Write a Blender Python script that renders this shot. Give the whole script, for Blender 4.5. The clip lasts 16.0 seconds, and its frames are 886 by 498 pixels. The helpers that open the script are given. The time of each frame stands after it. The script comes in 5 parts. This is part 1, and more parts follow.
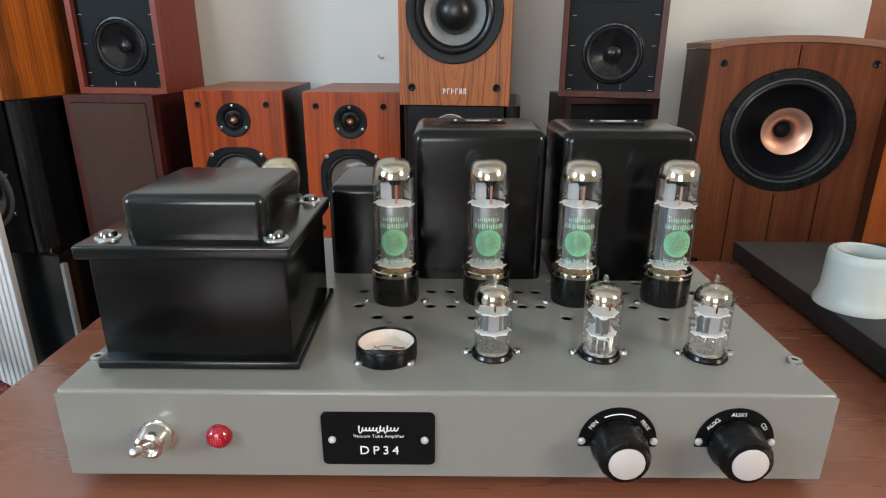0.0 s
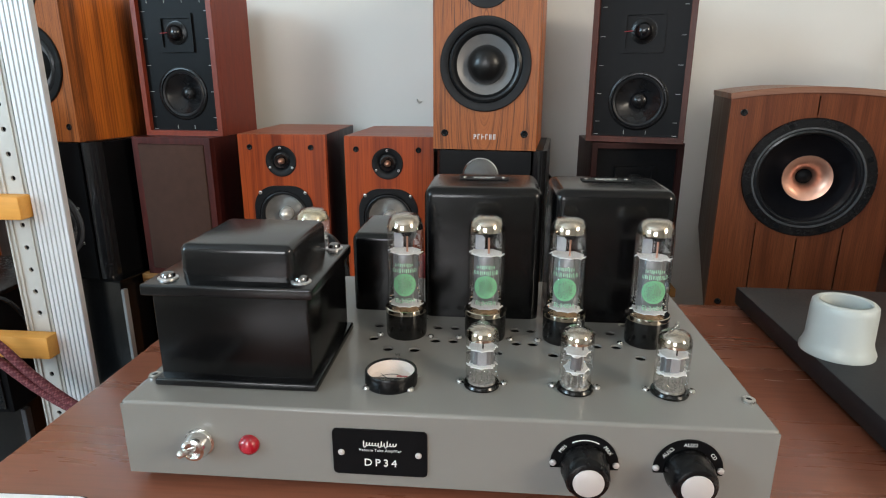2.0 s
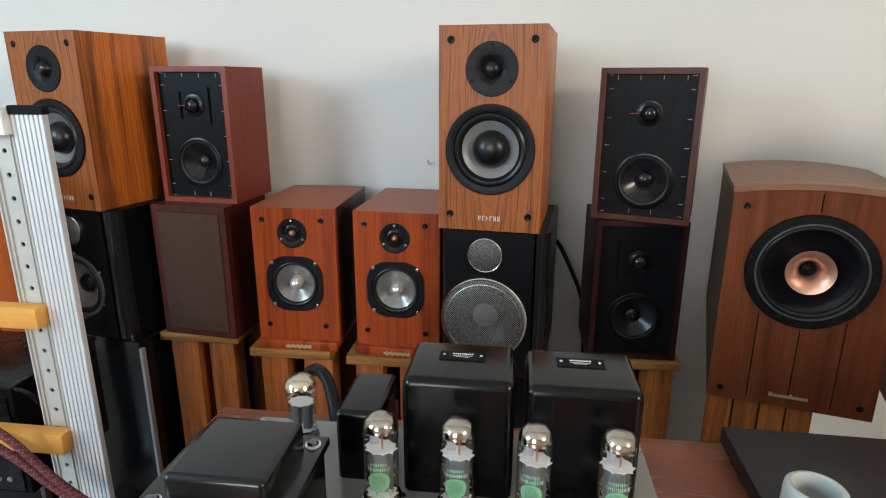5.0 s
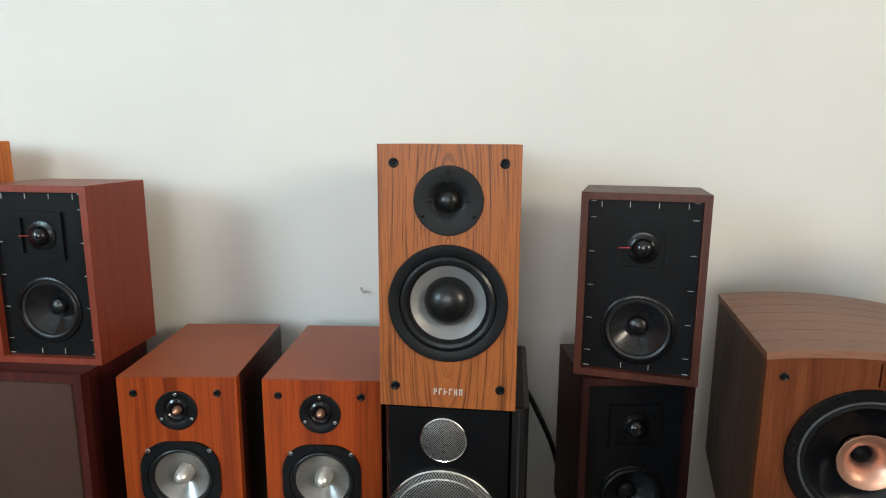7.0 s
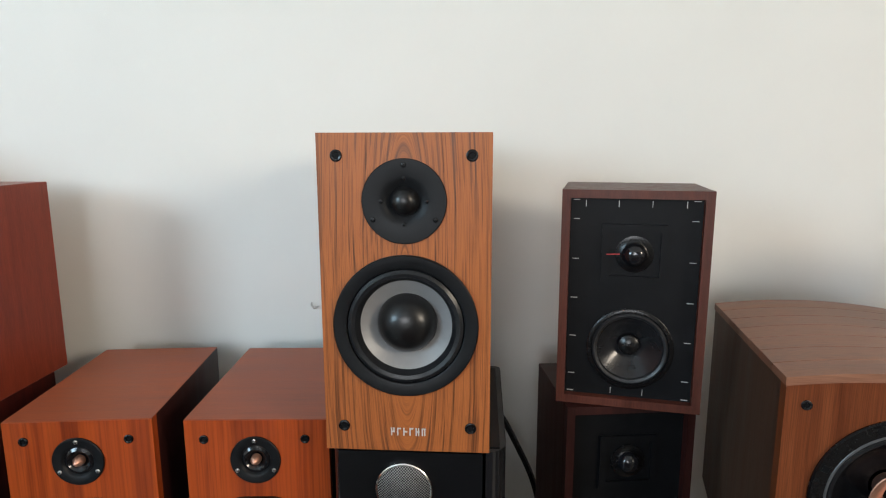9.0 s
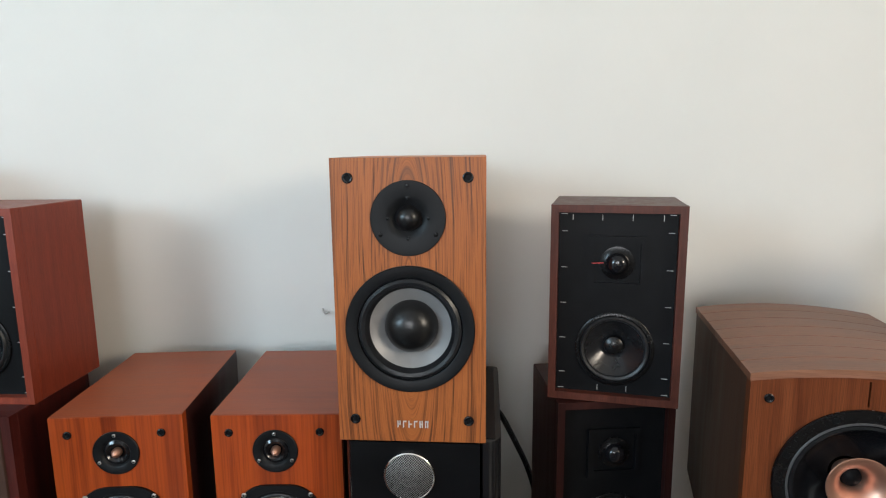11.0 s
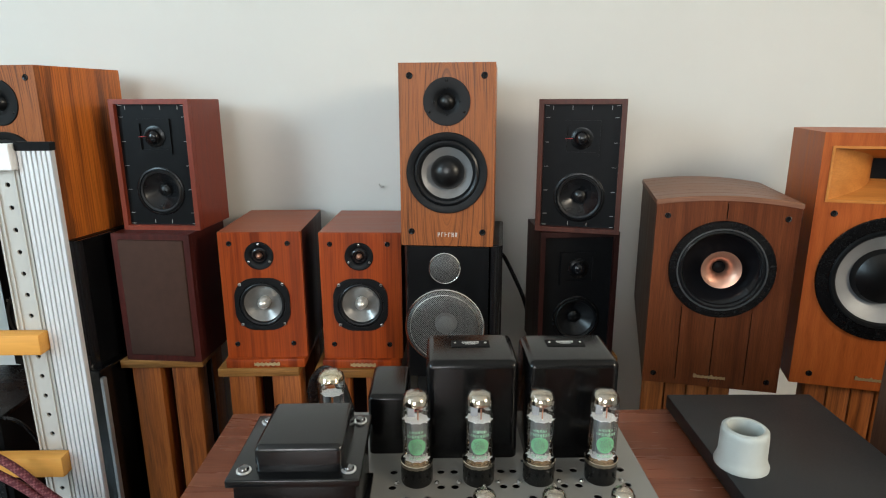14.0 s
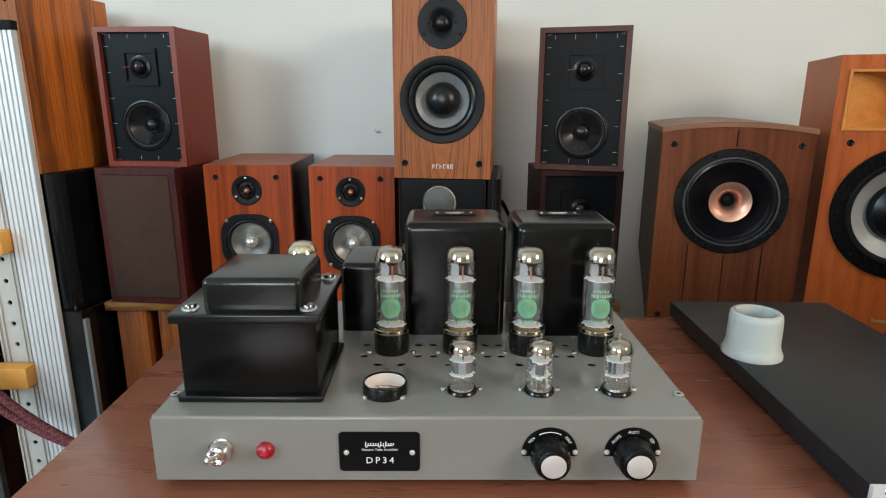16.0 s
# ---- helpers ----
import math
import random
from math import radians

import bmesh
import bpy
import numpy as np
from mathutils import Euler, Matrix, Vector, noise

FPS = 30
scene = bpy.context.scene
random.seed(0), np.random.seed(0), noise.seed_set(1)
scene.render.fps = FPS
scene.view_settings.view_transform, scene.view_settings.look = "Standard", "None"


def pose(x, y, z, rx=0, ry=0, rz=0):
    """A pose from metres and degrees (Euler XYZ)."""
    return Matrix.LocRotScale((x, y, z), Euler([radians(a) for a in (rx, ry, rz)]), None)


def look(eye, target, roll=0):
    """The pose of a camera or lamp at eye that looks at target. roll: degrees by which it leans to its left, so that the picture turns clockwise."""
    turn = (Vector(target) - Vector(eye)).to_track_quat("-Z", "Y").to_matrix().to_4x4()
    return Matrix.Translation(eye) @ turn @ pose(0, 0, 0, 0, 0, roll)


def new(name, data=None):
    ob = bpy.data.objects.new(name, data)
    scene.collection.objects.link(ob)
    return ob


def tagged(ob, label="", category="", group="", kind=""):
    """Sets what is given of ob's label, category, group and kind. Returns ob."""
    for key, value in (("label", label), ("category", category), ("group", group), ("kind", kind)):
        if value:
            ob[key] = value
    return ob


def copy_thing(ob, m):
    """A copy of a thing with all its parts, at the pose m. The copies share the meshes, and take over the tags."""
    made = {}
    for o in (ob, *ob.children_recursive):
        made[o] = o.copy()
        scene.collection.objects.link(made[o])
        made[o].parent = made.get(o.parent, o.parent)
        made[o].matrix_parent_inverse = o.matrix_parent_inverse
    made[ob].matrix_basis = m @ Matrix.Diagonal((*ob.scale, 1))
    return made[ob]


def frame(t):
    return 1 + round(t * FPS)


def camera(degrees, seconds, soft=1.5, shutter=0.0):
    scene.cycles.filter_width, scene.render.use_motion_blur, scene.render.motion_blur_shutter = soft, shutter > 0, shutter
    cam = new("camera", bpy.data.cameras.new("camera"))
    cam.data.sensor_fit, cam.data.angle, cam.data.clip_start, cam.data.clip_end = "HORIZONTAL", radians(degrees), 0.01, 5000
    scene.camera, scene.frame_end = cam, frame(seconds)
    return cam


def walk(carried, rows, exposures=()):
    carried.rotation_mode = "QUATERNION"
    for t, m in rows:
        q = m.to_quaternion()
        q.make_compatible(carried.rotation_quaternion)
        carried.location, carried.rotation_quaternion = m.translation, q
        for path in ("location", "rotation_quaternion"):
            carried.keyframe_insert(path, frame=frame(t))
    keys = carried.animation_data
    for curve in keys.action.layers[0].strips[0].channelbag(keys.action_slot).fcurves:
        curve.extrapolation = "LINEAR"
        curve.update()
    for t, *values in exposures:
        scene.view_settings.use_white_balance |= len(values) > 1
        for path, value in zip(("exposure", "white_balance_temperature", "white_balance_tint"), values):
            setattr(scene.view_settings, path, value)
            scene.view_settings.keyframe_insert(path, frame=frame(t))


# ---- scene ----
cam = camera(73.3, 16.0, 1.1)
METRES, EYE, TILT, LEAN, TURN = 1.65, 0.985, 0.0, 0.0, 0.3
ROWS = [
    (0.0, 0.0, 0.0, 0.0, 0.07, -18.97, -0.22),
    (0.5, 0.0095, -0.0039, 0.0034, 0.97, -18.5, -0.18),
    (1.0, 0.0157, -0.0121, 0.0049, 1.93, -17.76, -0.17),
    (1.5, 0.0138, -0.0198, 0.0098, 3.07, -16.87, -0.13),
    (2.0, 0.0186, -0.0335, 0.0174, 4.43, -15.98, -0.12),
    (2.5, 0.0305, -0.0415, 0.0165, 5.99, -15.43, -0.11),
    (3.0, 0.0392, -0.0477, 0.0177, 7.63, -15.44, -0.1),
    (5.5, 0.0413, 0.0133, 0.153, 6.12, -16.14, -0.3),
    (6.0, 0.0169, 0.0784, 0.1769, 3.43, -14.13, -0.25),
    (6.5, 0.008, 0.1251, 0.1733, 1.26, -11.87, -0.26),
    (7.0, 0.0032, 0.1834, 0.176, -0.37, -10.2, -0.33),
    (7.5, 0.0098, 0.2284, 0.1748, -1.43, -9.33, -0.22),
    (8.0, 0.013, 0.268, 0.1678, -2.34, -9.22, -0.02),
    (8.5, 0.0145, 0.2751, 0.1639, -3.2, -9.92, 0.1),
    (11.0, 0.0168, 0.2236, 0.1797, -2.82, -9.47, 0.55),
    (11.5, 0.011, 0.1775, 0.1801, -1.95, -8.95, 0.54),
    (12.0, 0.0155, 0.1199, 0.1759, -1.02, -8.82, 0.52),
    (12.5, 0.0225, 0.0473, 0.1625, -0.37, -9.16, 0.54),
    (13.0, 0.0177, -0.0268, 0.1552, -0.26, -10.51, 0.54),
    (13.5, -0.0034, -0.0688, 0.1505, -0.72, -12.19, 0.36),
    (14.0, -0.0103, -0.0914, 0.1274, -1.24, -14.04, 0.15),
    (14.5, 0.0024, -0.0951, 0.0988, -1.57, -15.32, -0.06),
    (15.0, 0.0085, -0.0882, 0.059, -1.43, -15.65, -0.2),
    (15.5, 0.0075, -0.0835, 0.0362, -1.07, -15.12, -0.24),
    (16.0, 0.0053, -0.0778, 0.0345, -0.55, -14.12, -0.23),
]
walk(cam, [(t, pose(0, 0, EYE, TILT, LEAN, TURN) @ pose(METRES * x, METRES * y, METRES * z, 90 + pitch, roll, yaw)) for t, x, y, z, yaw, pitch, roll in ROWS],
     exposures=[(0.0, -0.06, 6600, 13), (1.5, -0.12, 6600, 13), (3.0, -0.18, 6570, 13), (5.5, -0.14, 6620, 13), (7.0, 0.0, 6700, 10), (8.0, 0.0, 6600, 13), (12.0, -0.04, 6550, 13),
                (13.0, -0.16, 6650, 13), (13.5, -0.20, 6700, 12), (14.5, -0.10, 6680, 10), (15.0, -0.10, 6650, 10), (16.0, -0.19, 6620, 10)])

# ---- light ----
world = bpy.data.worlds.new("sky")
scene.world = world
world.use_nodes = True
sky = world.node_tree.nodes.new("ShaderNodeTexSky")
sky.sky_type, sky.sun_disc = "NISHITA", False
sky.sun_elevation, sky.sun_rotation = radians(35), radians(70)
world.node_tree.links.new(sky.outputs[0], world.node_tree.nodes["Background"].inputs[0])
world.node_tree.nodes["Background"].inputs[1].default_value = 0.08


def window_light(name, m, w, h, watts, colour):
    lamp = bpy.data.lights.new(name, "AREA")
    lamp.shape, lamp.size, lamp.size_y, lamp.energy, lamp.color = "RECTANGLE", w, h, watts, colour
    ob = new(name, lamp)
    ob.matrix_world = m
    return ob


ROOM_L, ROOM_R, ROOM_F, ROOM_B, ROOM_H = -3.0, 2.7, -3.4, 1.574, 2.85
window_light("daylight_right", look((ROOM_R - 0.02, -1.50, 2.15), (0, 0.6, 1.3)), 0.80, 0.80, 71, (1.0, 0.89, 0.71))
window_light("daylight_south", look((-1.05, ROOM_F - 0.13, 1.72), (-1.05, 0, 1.72)), 1.55, 1.25, 90, (0.92, 0.97, 1.0))
window_light("daylight_left", look((ROOM_L + 0.02, -1.40, 1.95), (-0.7, 1.5, 1.5)), 1.0, 1.0, 84, (0.56, 0.83, 1.0))

# ---- materials ----


def nodes_of(name):
    m = bpy.data.materials.new(name)
    m.use_nodes = True
    return m, m.node_tree.nodes, m.node_tree.links, m.node_tree.nodes["Principled BSDF"]


def node(nodes, kind, **inputs):
    n = nodes.new(kind)
    for key, value in inputs.items():
        n.inputs[key].default_value = value
    return n


def ramp(nodes, stops):
    r = nodes.new("ShaderNodeValToRGB")
    while len(r.color_ramp.elements) < len(stops):
        r.color_ramp.elements.new(0.5)
    for e, (p, c) in zip(r.color_ramp.elements, stops):
        e.position, e.color = p, (*c, 1) if len(c) == 3 else (c[0], c[0], c[0], 1)
    return r


def plain(name, colour, rough=0.5, metal=0.0, var=0.12, scale=18.0, fine=260.0, bump=0.02, coat=0.0, spec=0.5, sheen=0.0, rvar=0.18):
    """A surface with cloudy wear at one scale and grain at another."""
    m, n, l, b = nodes_of(name)
    co = n.new("ShaderNodeTexCoord")
    big = node(n, "ShaderNodeTexNoise", Scale=scale, Detail=4.0, Roughness=0.6)
    small = node(n, "ShaderNodeTexNoise", Scale=fine, Detail=3.0)
    l.new(co.outputs["Object"], big.inputs["Vector"])
    l.new(co.outputs["Object"], small.inputs["Vector"])
    lo = tuple(c * (1 - var) for c in colour)
    hi = tuple(min(1, c * (1 + var)) for c in colour)
    r = ramp(n, [(0.3, lo), (0.7, hi)])
    l.new(big.outputs[0], r.inputs[0])
    l.new(r.outputs[0], b.inputs["Base Color"])
    rr = ramp(n, [(0.25, (max(0.02, rough * (1 - rvar)),)), (0.75, (min(1, rough * (1 + rvar)),))])
    mix = node(n, "ShaderNodeMath")
    mix.operation = "ADD"
    half = node(n, "ShaderNodeMath")
    half.operation, half.inputs[1].default_value = "MULTIPLY", 0.5
    l.new(big.outputs[0], mix.inputs[0])
    l.new(small.outputs[0], mix.inputs[1])
    l.new(mix.outputs[0], half.inputs[0])
    l.new(half.outputs[0], rr.inputs[0])
    l.new(rr.outputs[0], b.inputs["Roughness"])
    if bump:
        bp = node(n, "ShaderNodeBump", Strength=bump, Distance=0.002)
        l.new(small.outputs[0], bp.inputs["Height"])
        l.new(bp.outputs[0], b.inputs["Normal"])
    b.inputs["Metallic"].default_value = metal
    b.inputs["Coat Weight"].default_value = coat
    b.inputs["Coat Roughness"].default_value = 0.08
    b.inputs["Specular IOR Level"].default_value = spec
    b.inputs["Sheen Weight"].default_value = sheen
    return m


def wood(name, stops, along="z", grain=55.0, stretch=0.035, warp=0.05, rough=0.35, book=False, pores=0.25, coat=0.0, bump=0.05, spec=0.28):
    """Veneer: stripes along one axis, drifting, with pores; book: mirrored on the middle line, arching there by that slope."""
    m, n, l, b = nodes_of(name)
    co = n.new("ShaderNodeTexCoord")
    info = n.new("ShaderNodeObjectInfo")
    sep = n.new("ShaderNodeSeparateXYZ")
    l.new(co.outputs["Object"], sep.inputs[0])
    comb = n.new("ShaderNodeCombineXYZ")
    for i, ax in enumerate("XYZ"):
        src = sep.outputs[ax]
        if book and ax == "X":
            a = n.new("ShaderNodeMath")
            a.operation = "ABSOLUTE"
            l.new(src, a.inputs[0])
            src = a.outputs[0]
        if book and ax == "X":
            lift = node(n, "ShaderNodeMath")
            lift.operation, lift.inputs[1].default_value = "SUBTRACT", 0.21
            l.new(sep.outputs["Z"], lift.inputs[0])
            slope = node(n, "ShaderNodeMath")
            slope.operation, slope.inputs[1].default_value = "MULTIPLY", book
            l.new(lift.outputs[0], slope.inputs[0])
            squares = []
            for source in (src, slope.outputs[0]):
                q = node(n, "ShaderNodeMath")
                q.operation = "MULTIPLY"
                l.new(source, q.inputs[0])
                l.new(source, q.inputs[1])
                squares.append(q.outputs[0])
            total = node(n, "ShaderNodeMath")
            total.operation = "ADD"
            l.new(squares[0], total.inputs[0])
            l.new(squares[1], total.inputs[1])
            root = node(n, "ShaderNodeMath")
            root.operation, root.inputs[1].default_value = "POWER", 0.5
            l.new(total.outputs[0], root.inputs[0])
            src = root.outputs[0]
        k = n.new("ShaderNodeMath")
        k.operation, k.inputs[1].default_value = "MULTIPLY", stretch if ax.lower() == along else 1.0
        l.new(src, k.inputs[0])
        l.new(k.outputs[0], comb.inputs[i])
    seed = n.new("ShaderNodeMath")
    seed.operation, seed.inputs[1].default_value = "MULTIPLY", 0.0 if book else 7.0
    l.new(info.outputs["Random"], seed.inputs[0])
    drift = node(n, "ShaderNodeTexNoise", Scale=5.0, Detail=2.0)
    l.new(co.outputs["Object"], drift.inputs["Vector"])
    sc = n.new("ShaderNodeVectorMath")
    sc.operation, sc.inputs[3].default_value = "SCALE", warp
    l.new(drift.outputs[1], sc.inputs[0])
    ad = n.new("ShaderNodeVectorMath")
    ad.operation = "ADD"
    l.new(comb.outputs[0], ad.inputs[0])
    l.new(sc.outputs[0], ad.inputs[1])
    stripe = node(n, "ShaderNodeTexNoise", Scale=grain, Detail=5.0, Roughness=0.62)
    stripe.noise_dimensions = "4D"
    l.new(ad.outputs[0], stripe.inputs["Vector"])
    l.new(seed.outputs[0], stripe.inputs["W"])
    r = ramp(n, stops)
    l.new(stripe.outputs[0], r.inputs[0])
    pore = node(n, "ShaderNodeTexNoise", Scale=grain * 14, Detail=2.0)
    l.new(comb.outputs[0], pore.inputs["Vector"])
    pr = ramp(n, [(0.36, (1 - pores,)), (0.56, (1.0,))])
    l.new(pore.outputs[0], pr.inputs[0])
    mul = n.new("ShaderNodeMix")
    mul.data_type, mul.blend_type = "RGBA", "MULTIPLY"
    mul.inputs[0].default_value = 1.0
    l.new(r.outputs[0], mul.inputs[6])
    l.new(pr.outputs[0], mul.inputs[7])
    l.new(mul.outputs[2], b.inputs["Base Color"])
    rr = ramp(n, [(0.3, (rough * 0.85,)), (0.7, (rough * 1.2,))])
    l.new(stripe.outputs[0], rr.inputs[0])
    l.new(rr.outputs[0], b.inputs["Roughness"])
    bp = node(n, "ShaderNodeBump", Strength=bump, Distance=0.001)
    l.new(pore.outputs[0], bp.inputs["Height"])
    l.new(bp.outputs[0], b.inputs["Normal"])
    b.inputs["Coat Weight"].default_value = coat
    b.inputs["Specular IOR Level"].default_value = spec
    return m


def thin_glass(name, tint, gloss=0.03, ior=1.4, most=0.2):
    """Clear thin glass: see-through, with a reflection that grows towards the rim."""
    m, n, l, b = nodes_of(name)
    n.remove(b)
    clear = node(n, "ShaderNodeBsdfTransparent", Color=(*tint, 1))
    shine = node(n, "ShaderNodeBsdfGlossy", Roughness=gloss)
    fr = node(n, "ShaderNodeFresnel", IOR=ior)
    mix = n.new("ShaderNodeMixShader")
    cap = node(n, "ShaderNodeMath")
    cap.operation, cap.inputs[1].default_value = "MINIMUM", most
    l.new(fr.outputs[0], cap.inputs[0])
    l.new(cap.outputs[0], mix.inputs[0])
    l.new(clear.outputs[0], mix.inputs[1])
    l.new(shine.outputs[0], mix.inputs[2])
    l.new(mix.outputs[0], n["Material Output"].inputs[0])
    return m


def mesh_metal(name, colour, scale, hole=0.42):
    """Perforated sheet: small round holes in brushed metal."""
    m, n, l, b = nodes_of(name)
    co = n.new("ShaderNodeTexCoord")
    v = node(n, "ShaderNodeTexVoronoi", Scale=scale, Randomness=0.0)
    v.voronoi_dimensions = "2D"
    sep = n.new("ShaderNodeSeparateXYZ")
    flat = n.new("ShaderNodeCombineXYZ")
    l.new(co.outputs["Object"], sep.inputs[0])
    l.new(sep.outputs["X"], flat.inputs["X"])
    l.new(sep.outputs["Z"], flat.inputs["Y"])
    turn = n.new("ShaderNodeVectorRotate")
    turn.rotation_type = "Z_AXIS"
    turn.inputs["Angle"].default_value = 0.785
    l.new(flat.outputs[0], turn.inputs["Vector"])
    l.new(turn.outputs[0], v.inputs["Vector"])
    r = ramp(n, [(hole - 0.05, (0.012, 0.012, 0.013)), (hole + 0.05, colour)])
    l.new(v.outputs["Distance"], r.inputs[0])
    l.new(r.outputs[0], b.inputs["Base Color"])
    rm = ramp(n, [(hole - 0.05, (0.0,)), (hole + 0.05, (0.45,))])
    l.new(v.outputs["Distance"], rm.inputs[0])
    l.new(rm.outputs[0], b.inputs["Metallic"])
    bp = node(n, "ShaderNodeBump", Strength=0.5, Distance=0.001)
    l.new(v.outputs["Distance"], bp.inputs["Height"])
    l.new(bp.outputs[0], b.inputs["Normal"])
    b.inputs["Roughness"].default_value = 0.38
    clear = n.new("ShaderNodeBsdfTransparent")
    gap = ramp(n, [(hole - 0.04, (1.0,)), (hole + 0.04, (0.0,))])
    l.new(v.outputs["Distance"], gap.inputs[0])
    mix = n.new("ShaderNodeMixShader")
    l.new(gap.outputs[0], mix.inputs[0])
    l.new(b.outputs[0], mix.inputs[1])
    l.new(clear.outputs[0], mix.inputs[2])
    l.new(mix.outputs[0], n["Material Output"].inputs[0])
    return m


WALL = plain("wall_paint", (0.66, 0.655, 0.625), 0.85, var=0.03, scale=2.2, fine=500, bump=0.06)
CEIL = plain("ceiling_paint", (0.84, 0.84, 0.83), 0.9, var=0.03, scale=2)
FLOOR = plain("floor_tile", (0.16, 0.145, 0.13), 0.35, var=0.15, scale=3)
DESK = wood("desk_laminate", [(0.3, (0.215, 0.070, 0.039)), (0.5, (0.25, 0.084, 0.047)), (0.7, (0.282, 0.098, 0.055))], "x", 30, 0.05, 0.04, 0.27, pores=0.14, bump=0.02, spec=0.5)
ROSE = wood("rosewood_veneer", [(0.34, (0.085, 0.027, 0.010)), (0.44, (0.23, 0.069, 0.021)), (0.51, (0.38, 0.114, 0.030)), (0.57, (0.33, 0.096, 0.026)), (0.66, (0.10, 0.032, 0.012))], "z", 240, 0.0030, 0.007, 0.40, book=0.13, pores=0.25)
ROSE_SIDE = wood("rosewood_side", [(0.31, (0.11, 0.036, 0.014)), (0.41, (0.27, 0.076, 0.019)), (0.47, (0.52, 0.136, 0.022)), (0.60, (0.62, 0.168, 0.025)), (0.72, (0.24, 0.068, 0.017))], "z", 22, 0.016, 0.020, 0.36, pores=0.4)
MAHOG = wood("mahogany_veneer", [(0.3, (0.180, 0.028, 0.014)), (0.5, (0.215, 0.036, 0.017)), (0.7, (0.245, 0.044, 0.021))], "z", 90, 0.03, 0.02, 0.36, pores=0.22)
MAHOG_BROWN = wood("brown_mahogany", [(0.3, (0.050, 0.013, 0.008)), (0.5, (0.078, 0.020, 0.012)), (0.7, (0.105, 0.029, 0.017))], "z", 70, 0.05, 0.02, 0.42, pores=0.25)
MAHOG_WINE = wood("wine_mahogany", [(0.36, (0.040, 0.0060, 0.0048)), (0.5, (0.062, 0.0095, 0.007)), (0.64, (0.085, 0.014, 0.010))], "z", 60, 0.04, 0.02, 0.4, pores=0.2)
# mahogany taken near black: the shade between the boxes is in its colour
MAHOG_SHADED = wood("shaded_mahogany", [(0.3, (0.014, 0.0035, 0.003)), (0.5, (0.024, 0.0055, 0.0045)), (0.7, (0.036, 0.0085, 0.0065))], "z", 40, 0.05, 0.03, 0.4, pores=0.2)
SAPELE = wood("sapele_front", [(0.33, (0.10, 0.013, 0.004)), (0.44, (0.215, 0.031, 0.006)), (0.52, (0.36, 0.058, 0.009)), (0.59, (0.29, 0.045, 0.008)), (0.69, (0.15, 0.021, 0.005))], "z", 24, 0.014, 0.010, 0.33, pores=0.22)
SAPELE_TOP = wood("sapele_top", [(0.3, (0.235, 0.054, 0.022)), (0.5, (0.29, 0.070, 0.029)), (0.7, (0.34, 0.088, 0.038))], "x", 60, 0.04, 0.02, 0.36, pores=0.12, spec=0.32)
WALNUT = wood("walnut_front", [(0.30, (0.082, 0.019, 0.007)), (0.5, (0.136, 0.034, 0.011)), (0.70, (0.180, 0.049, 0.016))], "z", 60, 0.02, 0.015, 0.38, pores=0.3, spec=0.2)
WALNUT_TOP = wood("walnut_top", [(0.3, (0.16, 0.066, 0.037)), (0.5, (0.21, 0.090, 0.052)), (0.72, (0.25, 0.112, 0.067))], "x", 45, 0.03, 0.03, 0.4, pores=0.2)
# walnut at half the front's tone, with the shade of the unlit side painted in
WALNUT_SIDE_SHADED = wood("walnut_side_shaded", [(0.3, (0.040, 0.019, 0.011)), (0.5, (0.062, 0.030, 0.018)), (0.72, (0.085, 0.043, 0.026))], "z", 40, 0.03, 0.03, 0.45, pores=0.25)
CHERRY = wood("cherry_front", [(0.28, (0.27, 0.052, 0.011)), (0.5, (0.40, 0.086, 0.016)), (0.72, (0.48, 0.118, 0.023))], "z", 50, 0.04, 0.03, 0.40, pores=0.15)
HORN = wood("horn_wood", [(0.3, (0.44, 0.155, 0.035)), (0.55, (0.56, 0.215, 0.05)), (0.75, (0.64, 0.26, 0.07))], "x", 30, 0.05, 0.03, 0.35, pores=0.1)
STAND = wood("stand_wood", [(0.32, (0.085, 0.022, 0.007)), (0.43, (0.25, 0.068, 0.015)), (0.55, (0.39, 0.115, 0.025)), (0.68, (0.14, 0.038, 0.011))], "z", 42, 0.018, 0.02, 0.45, pores=0.28)
STAND_TOP = wood("stand_top_wood", [(0.3, (0.13, 0.055, 0.016)), (0.5, (0.30, 0.135, 0.036)), (0.7, (0.40, 0.20, 0.058))], "x", 40, 0.05, 0.03, 0.45, pores=0.25)
BAR = wood("pine_bar", [(0.3, (0.66, 0.30, 0.062)), (0.6, (0.76, 0.37, 0.082)), (0.8, (0.80, 0.42, 0.11))], "x", 20, 0.05, 0.03, 0.5, pores=0.06)
CHASSIS = plain("grey_chassis_paint", (0.212, 0.207, 0.191), 0.22, var=0.015, scale=6, fine=40, bump=0.0, rvar=0.0, spec=0.55)
ENAMEL = plain("black_enamel", (0.0020, 0.0020, 0.0023), 0.20, var=0.2, scale=9, fine=60, bump=0.0, spec=0.34)
SATIN = plain("satin_black_enamel", (0.0035, 0.0038, 0.0045), 0.20, var=0.15, scale=9, fine=80, bump=0.0, spec=0.5, rvar=0.05)
BLACK = plain("black_plastic", (0.004, 0.004, 0.0045), 0.26, var=0.15, scale=25, fine=200, spec=0.28)
MATT = plain("matt_black", (0.0045, 0.0046, 0.0052), 0.5, var=0.2, scale=25, fine=300, bump=0.03, spec=0.09)
BLACKASH = plain("black_vinyl", (0.004, 0.0043, 0.005), 0.36, var=0.2, scale=10, fine=500, bump=0.04, spec=0.17)
PILLAR = plain("black_lacquer", (0.010, 0.0105, 0.012), 0.16, var=0.1, coat=0.25, spec=0.3)
